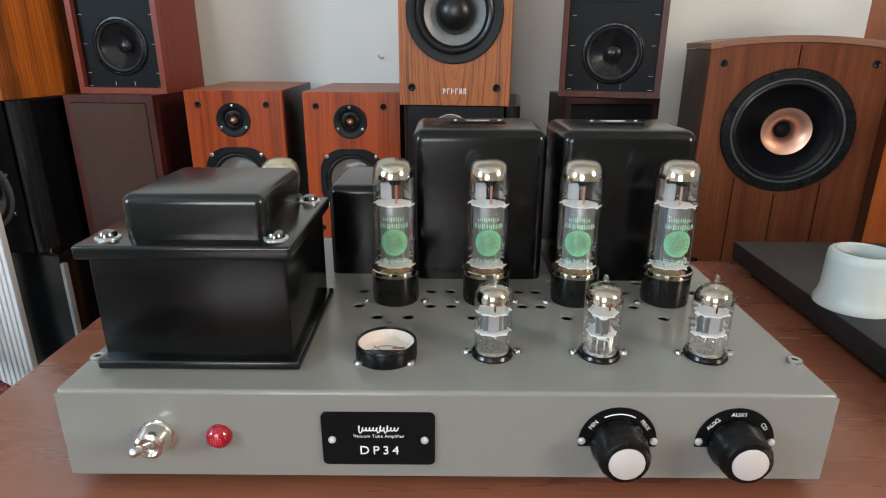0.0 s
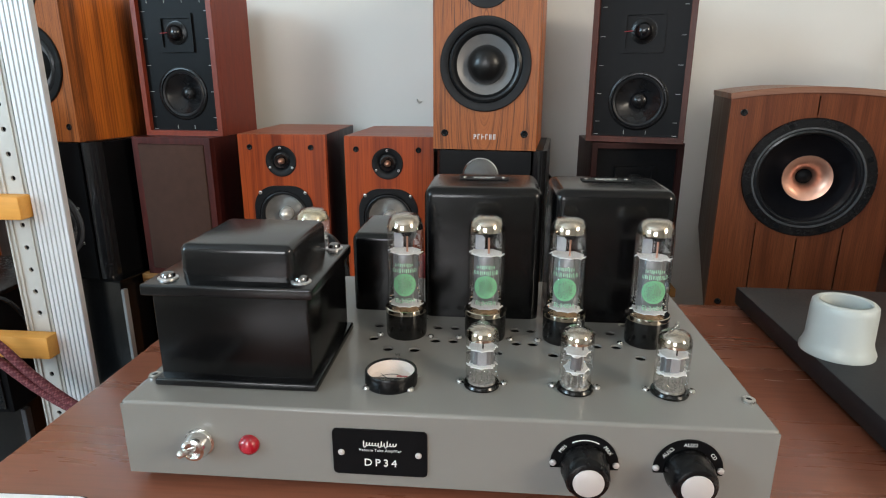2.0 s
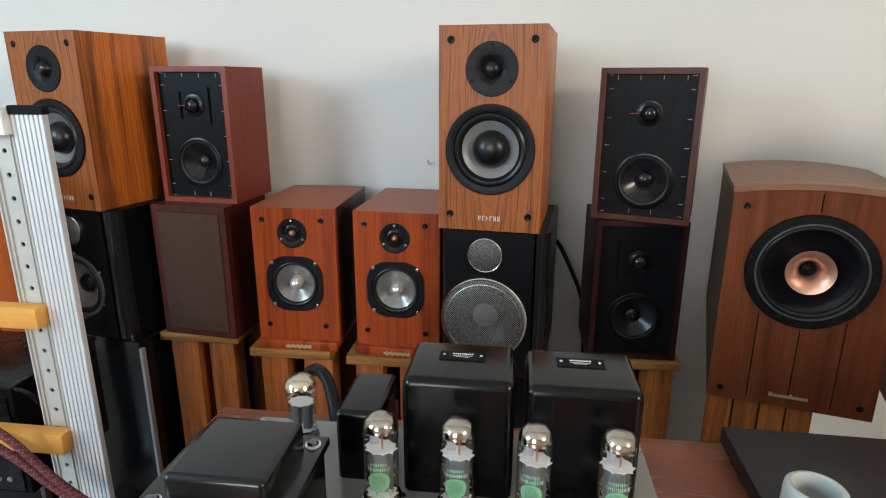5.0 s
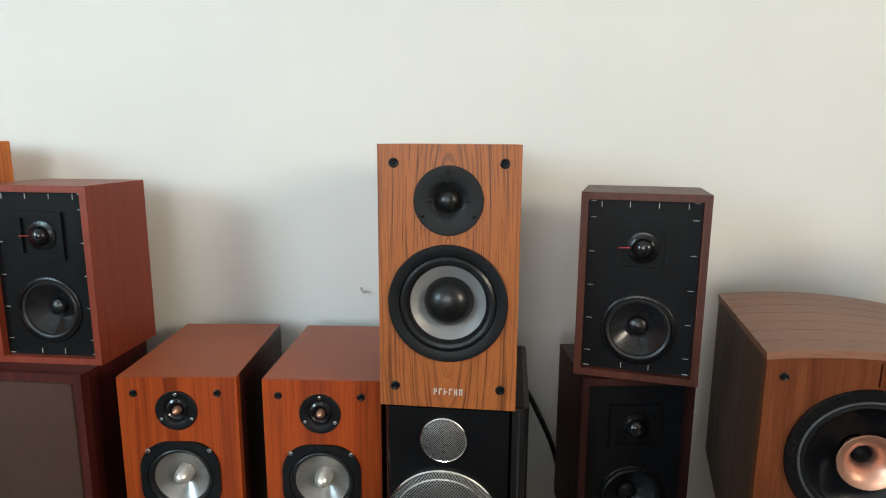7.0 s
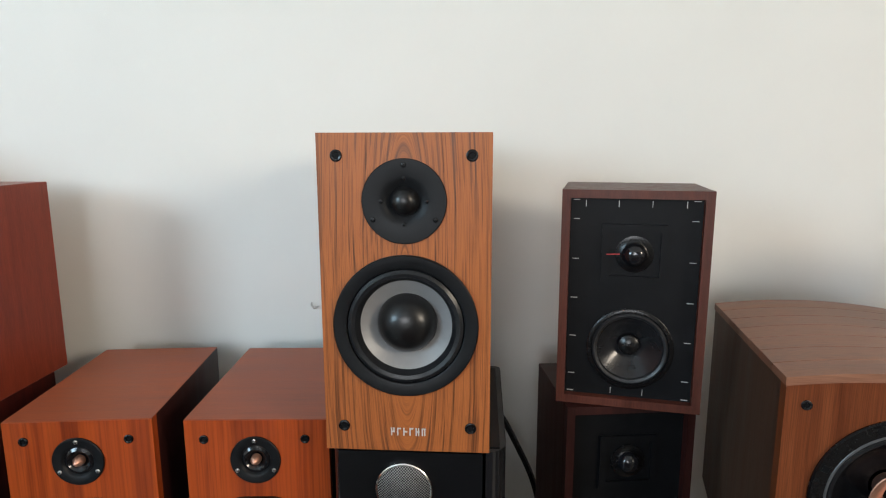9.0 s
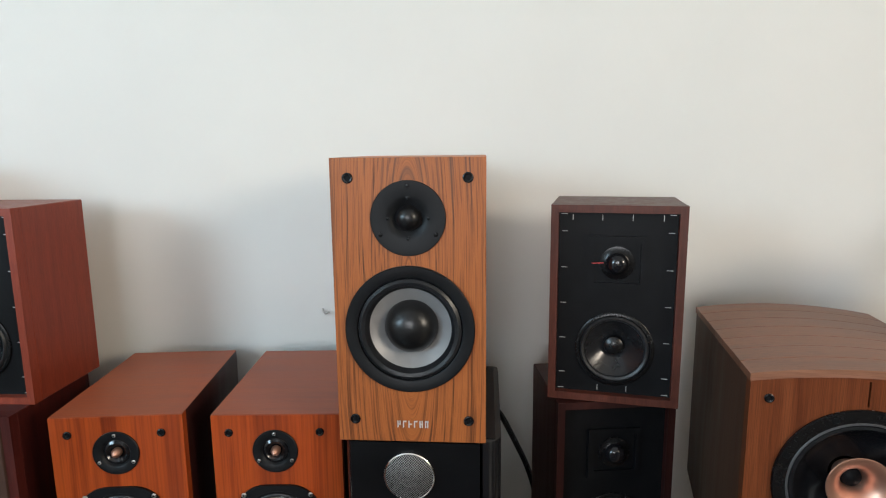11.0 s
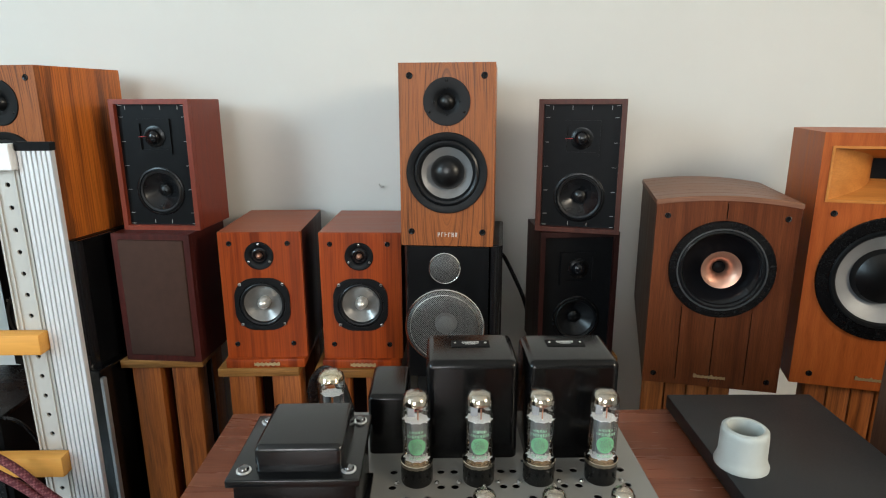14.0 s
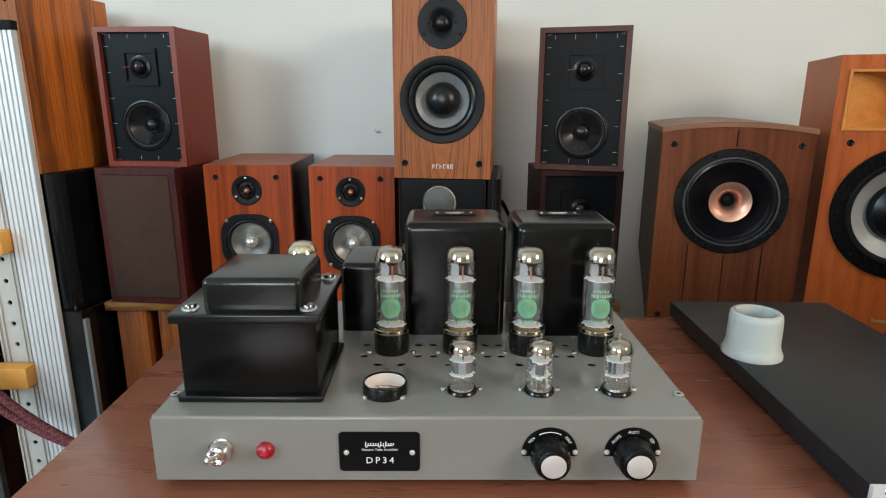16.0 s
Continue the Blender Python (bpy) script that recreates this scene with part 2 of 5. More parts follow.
BASE = plain("bakelite_base", (0.004, 0.004, 0.004), 0.2, var=0.1, coat=0.15, spec=0.35)
RUBBER = plain("rubber_ring", (0.0055, 0.006, 0.007), 0.42, var=0.15, scale=30, fine=500, spec=0.18)
CONE = plain("grey_cone", (0.235, 0.23, 0.23), 0.45, metal=0.25, var=0.08, scale=12, fine=400)
CONE_SILVER = plain("silver_cone", (0.36, 0.36, 0.365), 0.42, metal=0.35, var=0.1, scale=12, fine=400)
CASE = plain("satin_black_case", (0.013, 0.0135, 0.0155), 0.42, var=0.12, scale=8, fine=500, bump=0.02, spec=0.34)
BAFFLE = plain("baffle_lacquer", (0.0060, 0.0063, 0.0072), 0.40, var=0.2, scale=25, fine=300, bump=0.03, spec=0.10)
RIM = plain("grey_rubber_rim", (0.014, 0.0145, 0.016), 0.40, var=0.2, scale=25, fine=300, spec=0.4)
CONE_DARK = plain("dark_cone", (0.010, 0.0105, 0.012), 0.3, var=0.2, scale=20, fine=400, spec=0.3)
CONE_CLEAR = plain("translucent_cone", (0.225, 0.215, 0.205), 0.24, metal=0.45, var=0.25, scale=20, fine=300, bump=0.0)
CONE_SMOKE = plain("smoky_cone", (0.022, 0.022, 0.024), 0.20, metal=0.4, var=0.3, scale=25, fine=300, bump=0.0)
CONE_GLOSS = plain("glossy_black_cone", (0.007, 0.007, 0.0085), 0.16, var=0.2, scale=15, fine=200, coat=0.12, spec=0.4)
DOME = plain("dome", (0.005, 0.005, 0.0055), 0.30, var=0.1, spec=0.4)
CHROME = plain("chrome", (0.82, 0.81, 0.79), 0.17, metal=1.0, var=0.05, bump=0.0)
PLUG_SATIN = plain("satin_chrome", (0.80, 0.77, 0.73), 0.30, metal=0.75, var=0.05, bump=0.0)
STEEL = plain("screw_steel", (0.50, 0.49, 0.47), 0.28, metal=1.0, var=0.1, bump=0.02)
BOLT = plain("dark_nickel", (0.20, 0.20, 0.205), 0.14, metal=1.0, var=0.1, bump=0.0)
WASHER = plain("bright_washer", (0.74, 0.74, 0.74), 0.3, metal=0.8, var=0.08)
BRASS = plain("gilt_badge", (0.55, 0.42, 0.24), 0.4, metal=0.7, var=0.15)
COPPER = plain("copper_plug", (0.68, 0.37, 0.27), 0.40, metal=0.9, var=0.06, bump=0.02)
SILVER = plain("silver_cap", (0.62, 0.59, 0.575), 0.45, metal=0.35, var=0.03)
ALU = plain("anodised_aluminium", (0.68, 0.69, 0.71), 0.42, metal=0.25, var=0.04, scale=6, fine=400)
ALU_DULL = plain("dull_aluminium", (0.36, 0.36, 0.36), 0.45, metal=0.3, var=0.08, scale=6, fine=400)
ALU_WARM = plain("bare_aluminium", (0.52, 0.51, 0.48), 0.45, metal=0.2, var=0.06, scale=6, fine=400)
FROST = plain("frosted_plastic", (0.46, 0.49, 0.47), 0.42, var=0.04, scale=30)
FROST.node_tree.nodes["Principled BSDF"].inputs["Subsurface Weight"].default_value = 0.35
FROST.node_tree.nodes["Principled BSDF"].inputs["Subsurface Radius"].default_value = (0.01, 0.01, 0.01)
WHITE = plain("white_lettering", (0.82, 0.82, 0.80), 0.5, var=0.03)
GASKET = plain("grey_gasket", (0.055, 0.055, 0.058), 0.35)
TAB = plain("tab_grey", (0.55, 0.55, 0.53), 0.5)
IVORY = plain("meter_face", (0.86, 0.76, 0.70), 0.5, var=0.04, scale=60)
RED = plain("red_lens", (0.30, 0.002, 0.012), 0.12, var=0.3, scale=160, fine=900, bump=0.1, coat=0.6)
REDMARK = plain("red_mark", (0.50, 0.06, 0.06), 0.5)
GREEN = plain("green_print", (0.17, 0.44, 0.24), 0.5, var=0.12, scale=160)
GREEN_PALE = plain("pale_green_print", (0.34, 0.62, 0.43), 0.5, var=0.08, scale=160)
STEM = plain("glass_stem", (0.40, 0.37, 0.34), 0.10, metal=0.5, var=0.45, scale=400, fine=900, bump=0.4)
MICA = plain("mica", (0.90, 0.90, 0.89), 0.5, var=0.04, scale=120)
PLATE = plain("grey_anode", (0.19, 0.195, 0.20), 0.34, metal=0.4, var=0.15, scale=60)
PLATE_LIGHT = plain("light_anode", (0.40, 0.41, 0.43), 0.4, metal=0.2, var=0.12, scale=60)
GETTER = plain("getter_mirror", (0.60, 0.53, 0.44), 0.07, metal=1.0, var=0.3, scale=60, bump=0.0)
GETTER_GOLD = plain("golden_getter", (0.80, 0.71, 0.53), 0.08, metal=0.9, var=0.25, scale=60, bump=0.0)
AMBER = plain("amber_stem", (0.62, 0.44, 0.28), 0.15, metal=0.8, var=0.3, scale=200, bump=0.0)
RED_GLINT = plain("facet_glint_red", (0.90, 0.10, 0.14), 0.15, var=0.2)
GLASS = thin_glass("tube_glass", (0.985, 0.985, 0.985), 0.012, 1.75, 0.45)
LENS_GLASS = thin_glass("meter_glass", (0.96, 0.96, 0.96))
CLOTH = plain("brown_grille_cloth", (0.064, 0.034, 0.026), 0.9, var=0.12, scale=40, fine=1400, bump=0.4, spec=0.15)
GRILLE = mesh_metal("perforated_steel", (0.22, 0.22, 0.216), 300, 0.40)
GRILLE_FINE = mesh_metal("fine_perforated_steel", (0.24, 0.24, 0.236), 400, 0.42)
CARDBOARD = plain("white_panel", (0.82, 0.83, 0.84), 0.6, var=0.03)
SCREEN = plain("phone_glass", (0.02, 0.021, 0.023), 0.06, var=0.1, bump=0.0)
BLUE = plain("blue_edge", (0.20, 0.42, 0.62), 0.35, var=0.1)
BRAID = plain("braided_sleeve", (0.105, 0.012, 0.020), 0.7, var=0.3, scale=260, fine=900, bump=0.3)
BRAID_LIGHT = plain("braid_fleck", (0.22, 0.065, 0.070), 0.7, var=0.3, scale=260, fine=900, bump=0.3)
REDPLUG = plain("red_plastic", (0.55, 0.05, 0.05), 0.4)

# ---- building helpers ----
AXIS_FRONT = Matrix.Rotation(radians(90), 4, "X")   # turns a lathe's axis from up to facing the listener


def part(name, bm, material, parent=None, label="", smooth=0.6):
    """Link a bmesh (or mesh) as one mesh object under a thing or part."""
    if isinstance(bm, bpy.types.Mesh):
        me = bm
    else:
        me = bpy.data.meshes.new(name)
        bmesh.ops.recalc_face_normals(bm, faces=bm.faces)
        bm.to_mesh(me)
        bm.free()
        if smooth:
            me.polygons.foreach_set("use_smooth", [True] * len(me.polygons))
            me.set_sharp_from_angle(angle=smooth)
    me.materials.clear()
    me.materials.append(material)
    ob = new(name, me)
    if parent is not None:
        ob.parent = parent
    if label:
        tagged(ob, label)
    return ob


def thing(name, m, label, category, group="", kind=""):
    ob = new(name)
    ob.empty_display_size = 0.02
    ob.matrix_basis = m
    return tagged(ob, label, category, group, kind)


def block(x0, x1, y0, y1, z0, z1, bevel=0.0, seg=2, bm=None):
    b = bmesh.new()
    bmesh.ops.create_cube(b, size=1.0)
    for v in b.verts:
        v.co = Vector(((x0 + x1) / 2 + v.co.x * (x1 - x0), (y0 + y1) / 2 + v.co.y * (y1 - y0), (z0 + z1) / 2 + v.co.z * (z1 - z0)))
    if bevel:
        bmesh.ops.bevel(b, geom=b.edges[:], offset=bevel, segments=seg, profile=0.5, affect="EDGES")
    return merged(bm, b)


def merged(bm, b):
    if bm is None:
        return b
    me = bpy.data.meshes.new("tmp")
    b.to_mesh(me)
    b.free()
    bm.from_mesh(me)
    bpy.data.meshes.remove(me)
    return bm


def lathe(profile, n=40, m=None, bm=None):
    """Spin (radius, height) pairs about z; a radius of 0 closes the end."""
    b = bmesh.new()
    rings = []
    for r, z in profile:
        if r < 1e-6:
            rings.append([b.verts.new((0, 0, z))])
        else:
            rings.append([b.verts.new((r * math.cos(2 * math.pi * i / n), r * math.sin(2 * math.pi * i / n), z)) for i in range(n)])
    for a, c in zip(rings, rings[1:]):
        for i in range(n):
            j = (i + 1) % n
            if len(a) == 1 and len(c) == 1:
                continue
            if len(a) == 1:
                b.faces.new((a[0], c[i], c[j]))
            elif len(c) == 1:
                b.faces.new((a[i], c[0], a[j]))
            else:
                b.faces.new((a[i], c[i], c[j], a[j]))
    if m is not None:
        b.transform(m)
    return merged(bm, b)


def rounded(w, h, r, cx=0.0, cz=0.0, n=6):
    """Outline of a rounded rectangle."""
    pts = []
    for sx, sz, a0 in ((1, 1, 0), (-1, 1, 90), (-1, -1, 180), (1, -1, 270)):
        for i in range(n + 1):
            a = radians(a0 + 90 * i / n)
            pts.append((cx + sx * (w / 2 - r) + r * math.cos(a), cz + sz * (h / 2 - r) + r * math.sin(a)))
    return pts


def circle(cx, cz, r, n=40):
    return [(cx + r * math.cos(2 * math.pi * i / n), cz + r * math.sin(2 * math.pi * i / n)) for i in range(n)]


def rect(x0, x1, z0, z1):
    return [(x0, z0), (x1, z0), (x1, z1), (x0, z1)]


def sheet(outline, holes=(), t=0.01, m=None):
    """A board with holes: front at y = 0 facing -y, thickness towards +y."""
    b = bmesh.new()
    edges = []
    for loop in (outline, *holes):
        vs = [b.verts.new((x, 0, z)) for x, z in loop]
        edges += [b.edges.new((vs[i], vs[(i + 1) % len(vs)])) for i in range(len(vs))]
    bmesh.ops.triangle_fill(b, use_beauty=True, use_dissolve=False, edges=edges)
    got = bmesh.ops.extrude_face_region(b, geom=b.faces[:])
    for v in got["geom"]:
        if isinstance(v, bmesh.types.BMVert):
            v.co.y += t
    if m is not None:
        b.transform(m)
    return b


def at(x, y, z):
    return Matrix.Translation((x, y, z))


def facing(x, y, z):
    return at(x, y, z) @ AXIS_FRONT


def tube(points, radius, n=10, closed=False):
    """A round cord through points."""
    b = bmesh.new()
    rings = []
    pts = [Vector(p) for p in points]
    for i, p in enumerate(pts):
        d = (pts[min(i + 1, len(pts) - 1)] - pts[max(i - 1, 0)]).normalized()
        u = d.cross(Vector((0.3, 0.2, 1))).normalized()
        w = d.cross(u)
        rings.append([b.verts.new(p + radius * (u * math.cos(2 * math.pi * k / n) + w * math.sin(2 * math.pi * k / n))) for k in range(n)])
    for a, c in zip(rings, rings[1:]):
        for k in range(n):
            b.faces.new((a[k], a[(k + 1) % n], c[(k + 1) % n], c[k]))
    b.faces.new(rings[0])
    b.faces.new(rings[-1])
    return b


def spline(points, steps=10):
    """Catmull-Rom through points."""
    p = [Vector(q) for q in points]
    p = [2 * p[0] - p[1], *p, 2 * p[-1] - p[-2]]
    out = []
    for i in range(1, len(p) - 2):
        for k in range(steps):
            t = k / steps
            out.append(0.5 * (2 * p[i] + (p[i + 1] - p[i - 1]) * t + (2 * p[i - 1] - 5 * p[i] + 4 * p[i + 1] - p[i + 2]) * t * t + (3 * p[i] - p[i - 1] - 3 * p[i + 1] + p[i + 2]) * t ** 3))
    return out + [p[-2]]


def lettering(body, size, m, spacing=1.0):
    """Letters as a mesh, centred, standing in the x-z plane facing -y before m."""
    cu = bpy.data.curves.new("letters", "FONT")
    cu.body, cu.size, cu.align_x, cu.align_y, cu.extrude, cu.space_character, cu.resolution_u = body, size, "CENTER", "CENTER", size * 0.02, spacing, 3
    ob = new("letters", cu)
    me = bpy.data.meshes.new_from_object(ob.evaluated_get(bpy.context.evaluated_depsgraph_get()))
    bpy.data.objects.remove(ob)
    bpy.data.curves.remove(cu)
    me.transform(m @ AXIS_FRONT)
    return me


def screw(parent, m, r=0.003, h=0.0018, material=None, name="screw", slot=True):
    """A domed screw head with a cross recess."""
    p = part(name, lathe([(r, 0), (r, h * 0.35), (r * 0.85, h * 0.75), (r * 0.5, h * 0.97), (0, h)], 16, m), material or STEEL, parent)
    if slot:
        c = block(-r * 0.5, r * 0.5, -r * 0.1, r * 0.1, h * 0.8, h * 1.03)
        block(-r * 0.1, r * 0.1, -r * 0.5, r * 0.5, h * 0.8, h * 1.03, bm=c)
        c.transform(m)
        part("slot", c, MATT, p)
    return p


# ---- the room ----
def wall_with_window(name, length, window, m):
    holes = [rect(*window)] if window else []
    w = part(name, sheet(rect(0, length, -0.05, ROOM_H + 0.02), holes, 0.15, m), WALL, smooth=0)
    return tagged(w, "plain off-white painted wall", "wall", kind="structure")


wall_with_window("wall_north", ROOM_R - ROOM_L + 0.3, None, at(ROOM_L - 0.15, ROOM_B, 0))
EAST, SOUTH, WEST = pose(ROOM_R, ROOM_B, 0, 0, 0, -90), pose(ROOM_R + 0.15, ROOM_F, 0, 0, 0, 180), pose(ROOM_L, ROOM_F, 0, 0, 0, 90)
WIN_E = (ROOM_B + 1.60 - 0.55, ROOM_B + 1.60 + 0.55, 1.55, 2.65)
WIN_S = (ROOM_R + 0.15 + 1.05 - 0.80, ROOM_R + 0.15 + 1.05 + 0.80, 1.07, 2.37)
wall_with_window("wall_south", ROOM_R - ROOM_L + 0.3, WIN_S, SOUTH)
wall_with_window("wall_east", ROOM_B - ROOM_F, WIN_E, EAST)
WIN_W = (-1.40 - ROOM_F - 0.55, -1.40 - ROOM_F + 0.55, 1.40, 2.50)
wall_with_window("wall_west", ROOM_B - ROOM_F, WIN_W, WEST)
for nm, m, (a, b, c, d) in (("window_1", EAST, WIN_E), ("window_2", SOUTH, WIN_S), ("window_3", WEST, WIN_W)):
    lights = 3 if b - a > 1.5 else 2
    step = (b - a - 0.05) / lights
    panes = [rect(a + 0.05 + step * k, a + step * (k + 1), e0, e1) for k in range(lights) for e0, e1 in ((c + 0.05, (c + d) / 2 + 0.20), ((c + d) / 2 + 0.25, d - 0.05))]
    fr = part(nm, sheet(rect(a, b, c, d), panes, 0.05, m @ at(0, 0.06, 0)), CARDBOARD, smooth=0)
    tagged(fr, "white window frame with a transom in the wall", "window", kind="structure")
tagged(part("floor", block(ROOM_L, ROOM_R, ROOM_F, ROOM_B, -0.05, 0), FLOOR), "grey stone floor", "floor", kind="structure")
tagged(part("ceiling", block(ROOM_L, ROOM_R, ROOM_F, ROOM_B, ROOM_H, ROOM_H + 0.05), CEIL), "white painted ceiling", "ceiling", kind="structure")
hook = thing("wall_nail", at(-0.173, ROOM_B, 0.957), "small bent steel nail in the wall", "nail")
part("shank", tube(spline([(0, 0.004, 0.003), (0.001, -0.006, 0.0), (0.006, -0.009, -0.006), (0.014, -0.008, -0.002)], 5), 0.0018, 8), STEEL, hook)

# ---- the desk ----
DESK_Z = 0.754
desk = thing("desk", at(0, 0, 0), "reddish-brown wood laminate desk with a satin top", "desk")
part("tabletop", block(-0.31, 0.535, -0.55, 0.637, DESK_Z - 0.032, DESK_Z, 0.003), DESK, desk)
for x in (-0.28, 0.50):
    part("side_panel", block(x - 0.012, x + 0.012, -0.5, 0.6, 0, DESK_Z - 0.032), DESK, desk)
part("back_panel", block(-0.268, 0.488, 0.56, 0.578, 0.25, DESK_Z - 0.032), DESK, desk)

# ---- the amplifier ----
X0, X1, Y0, Y1, ZB, ZT = -0.205, 0.2055, 0.269, 0.531, 0.7605, 0.8135
amp = thing("tube_amplifier", at(0, 0, 0), "grey valve amplifier with black transformers on the desk", "amplifier")
TUBES = [-0.0352, 0.0285, 0.0908, 0.1552]
TY = 0.391
SMALL = [0.0275, 0.090, 0.152]
SY = 0.3105
RECT = (-0.134, 0.473)
vents = []
for tx in TUBES:
    for k in range(8):
        a = radians(22.5 + 45 * k)
        vents.append(circle(tx + 0.0335 * math.cos(a) * 0.80, TY + 0.0335 * math.sin(a) * 1.0, 0.0041, 18))
for dx in (-0.028, 0.03):
    vents.append(circle(RECT[0] + dx * 1.4, RECT[1] + 0.016, 0.003, 14))
front = block(X0, X1, Y0, Y0 + 0.0015, ZB, ZT - 0.0022)
part("front_panel", front, CHASSIS, amp)
for x in (X0, X1 - 0.0015):
    part("side_panel", block(x, x + 0.0015, Y0 + 0.0015, Y1, ZB, ZT - 0.0022), CHASSIS, amp)
part("rear_panel", block(X0 + 0.0015, X1 - 0.0015, Y1 - 0.0015, Y1, ZB, ZT - 0.0022), CHASSIS, amp)
part("bottom_plate", block(X0 + 0.002, X1 - 0.002, Y0 + 0.002, Y1 - 0.002, ZB + 0.001, ZB + 0.0025), MATT, amp)
# the plate's edge rolls over into the front and the sides
BEND = 0.0022
top = sheet(rounded(X1 - X0 - 2 * BEND, Y1 - Y0 - 2 * BEND, 0.0012, (X0 + X1) / 2, (Y0 + Y1) / 2, 4), vents, 0.0016)
for v in top.verts:
    v.co = Vector((v.co.x, v.co.z, ZT - v.co.y))
roll = bmesh.new()
loops = []
for k in range(7):
    a = radians(15 * k)
    inset = BEND * (1 - math.sin(a))
    loops.append([roll.verts.new((x, y, ZT - BEND * (1 - math.cos(a)))) for x, y in rounded(X1 - X0 - 2 * inset, Y1 - Y0 - 2 * inset, 0.0012 + BEND - inset, (X0 + X1) / 2, (Y0 + Y1) / 2, 4)])
for a, c in zip(loops, loops[1:]):
    for k in range(len(a)):
        roll.faces.new((a[k], a[(k + 1) % len(a)], c[(k + 1) % len(a)], c[k]))
merged(top, roll)
bmesh.ops.remove_doubles(top, verts=top.verts[:], dist=1e-6)
tp = part("top_plate", top, CHASSIS, amp, smooth=0.7)
for x in (-0.17, 0.17):
    for y in (0.30, 0.50):
        part("foot", lathe([(0.011, DESK_Z), (0.012, DESK_Z + 0.002), (0.011, ZB + 0.001), (0, ZB + 0.001)], 20, at(x, y, 0)), MATT, amp)
for x, y in ((-0.2035 + 0.004, 0.302), (0.2020 - 0.002, 0.303), (-0.1985, 0.517), (0.199, 0.517)):
    nut = part("corner_screw", lathe([(0.0042, 0), (0.0042, 0.0016), (0.0034, 0.0022), (0.0022, 0.0022), (0.002, 0.0012), (0, 0.0012)], 16, at(x, y, ZT)), STEEL, amp)
    part("recess", lathe([(0.0019, 0.0016), (0, 0.0016)], 10, at(x, y, ZT)), MATT, nut)


def shell(name, x0, x1, y0, y1, z0, z1, r, seg, material, parent, label=""):
    """A drawn cover: rounded top edges and corners, square at its foot."""
    b = bmesh.new()
    bmesh.ops.create_cube(b, size=1.0)
    for v in b.verts:
        v.co = Vector(((x0 + x1) / 2 + v.co.x * (x1 - x0), (y0 + y1) / 2 + v.co.y * (y1 - y0), (z0 + z1) / 2 + v.co.z * (z1 - z0)))
    es = [e for e in b.edges if max(v.co.z for v in e.verts) > z0 + 1e-4]
    bmesh.ops.bevel(b, geom=es, offset=r, segments=seg, profile=0.5, affect="EDGES", clamp_overlap=True)
    return part(name, b, material, parent, label, smooth=0.9)


# power transformer: flanged box with a bell cover and four bolts
pt = part("power_transformer", block(-0.1885, -0.0845, 0.2935, 0.3925, ZT + 0.004, 0.8815, 0.0012, 3), ENAMEL, amp, "black lacquered power transformer")
part("lower_flange", block(-0.1925, -0.0805, 0.2895, 0.3965, ZT + 0.0002, ZT + 0.0055, 0.0014, 3), SATIN, pt)
part("upper_flange", block(-0.1935, -0.0800, 0.2885, 0.3960, 0.8785, 0.8862, 0.0016, 4), SATIN, pt)
shell("bell_cover", -0.1712, -0.0948, 0.3005, 0.3790, 0.8862, 0.9105, 0.0055, 5, SATIN, pt)
for x, y in ((-0.1810, 0.3025), (-0.0908, 0.3025), (-0.0900, 0.3825), (-0.1810, 0.3825)):
    b = part("bolt", lathe([(0.0049, 0.0010), (0.0048, 0.0023), (0.0040, 0.0039), (0.0021, 0.0048), (0, 0.0050)], 20, at(x, y, 0.8862)), BOLT, pt, "dark nickel domed bolt")
    part("washer", lathe([(0.0065, 0), (0.0065, 0.0010), (0.0060, 0.0012), (0.002, 0.0012)], 24, at(x, y, 0.8862)), WASHER, b)


def output_transformer(x0, x1, y0, y1, z1, badge=True):
    t = shell("output_transformer", x0, x1, y0, y1, ZT, z1, 0.0085 if badge else 0.0065, 6, ENAMEL, amp, "glossy black transformer cover")
    if badge:
        cx, cy = (x0 + x1) / 2, 0.476
        pl = part("badge", block(cx - 0.0215, cx + 0.0215, cy - 0.0095, cy + 0.0085, z1 - 0.0004, z1 + 0.0008, 0.0004, 1), MATT, t, "small black badge plate")
        flat = at(cx, cy, z1 + 0.0009) @ Matrix.Rotation(radians(-90), 4, "X")
        for k, (bx, bz, bw, bh) in enumerate(((0, 0.0032, 0.019, 0.0026), (0, -0.0006, 0.018, 0.0010), (0, -0.0028, 0.012, 0.0010))):
            part("imprint", word_bar(bw, bh, k, flat @ at(bx, 0, bz)), WHITE, pl)
        for sx in (-0.0172, 0.0172):
            screw(pl, at(cx + sx, cy + 0.001, z1 + 0.0008), 0.0016, 0.001, slot=False)
    return t


def word_bar(w, h, seed, m):
    """A line of unreadable or trade lettering: a row of plain bars of its size."""
    rng = random.Random(seed)
    b = bmesh.new()
    x = -w / 2
    while x < w / 2:
        step = h * rng.uniform(0.35, 0.75)
        block(x, min(x + step, w / 2), -0.00012, 0, -h / 2 * rng.uniform(0.55, 1), h / 2 * rng.uniform(0.55, 1), bm=b)
        x += step + h * 0.18
    b.transform(m)
    return b


output_transformer(-0.0250, 0.0735, 0.4280, 0.5090, 0.9275)
output_transformer(0.0825, 0.1805, 0.4260, 0.5060, 0.9275)
output_transformer(-0.0895, -0.0455, 0.4380, 0.5180, 0.8840, badge=False)

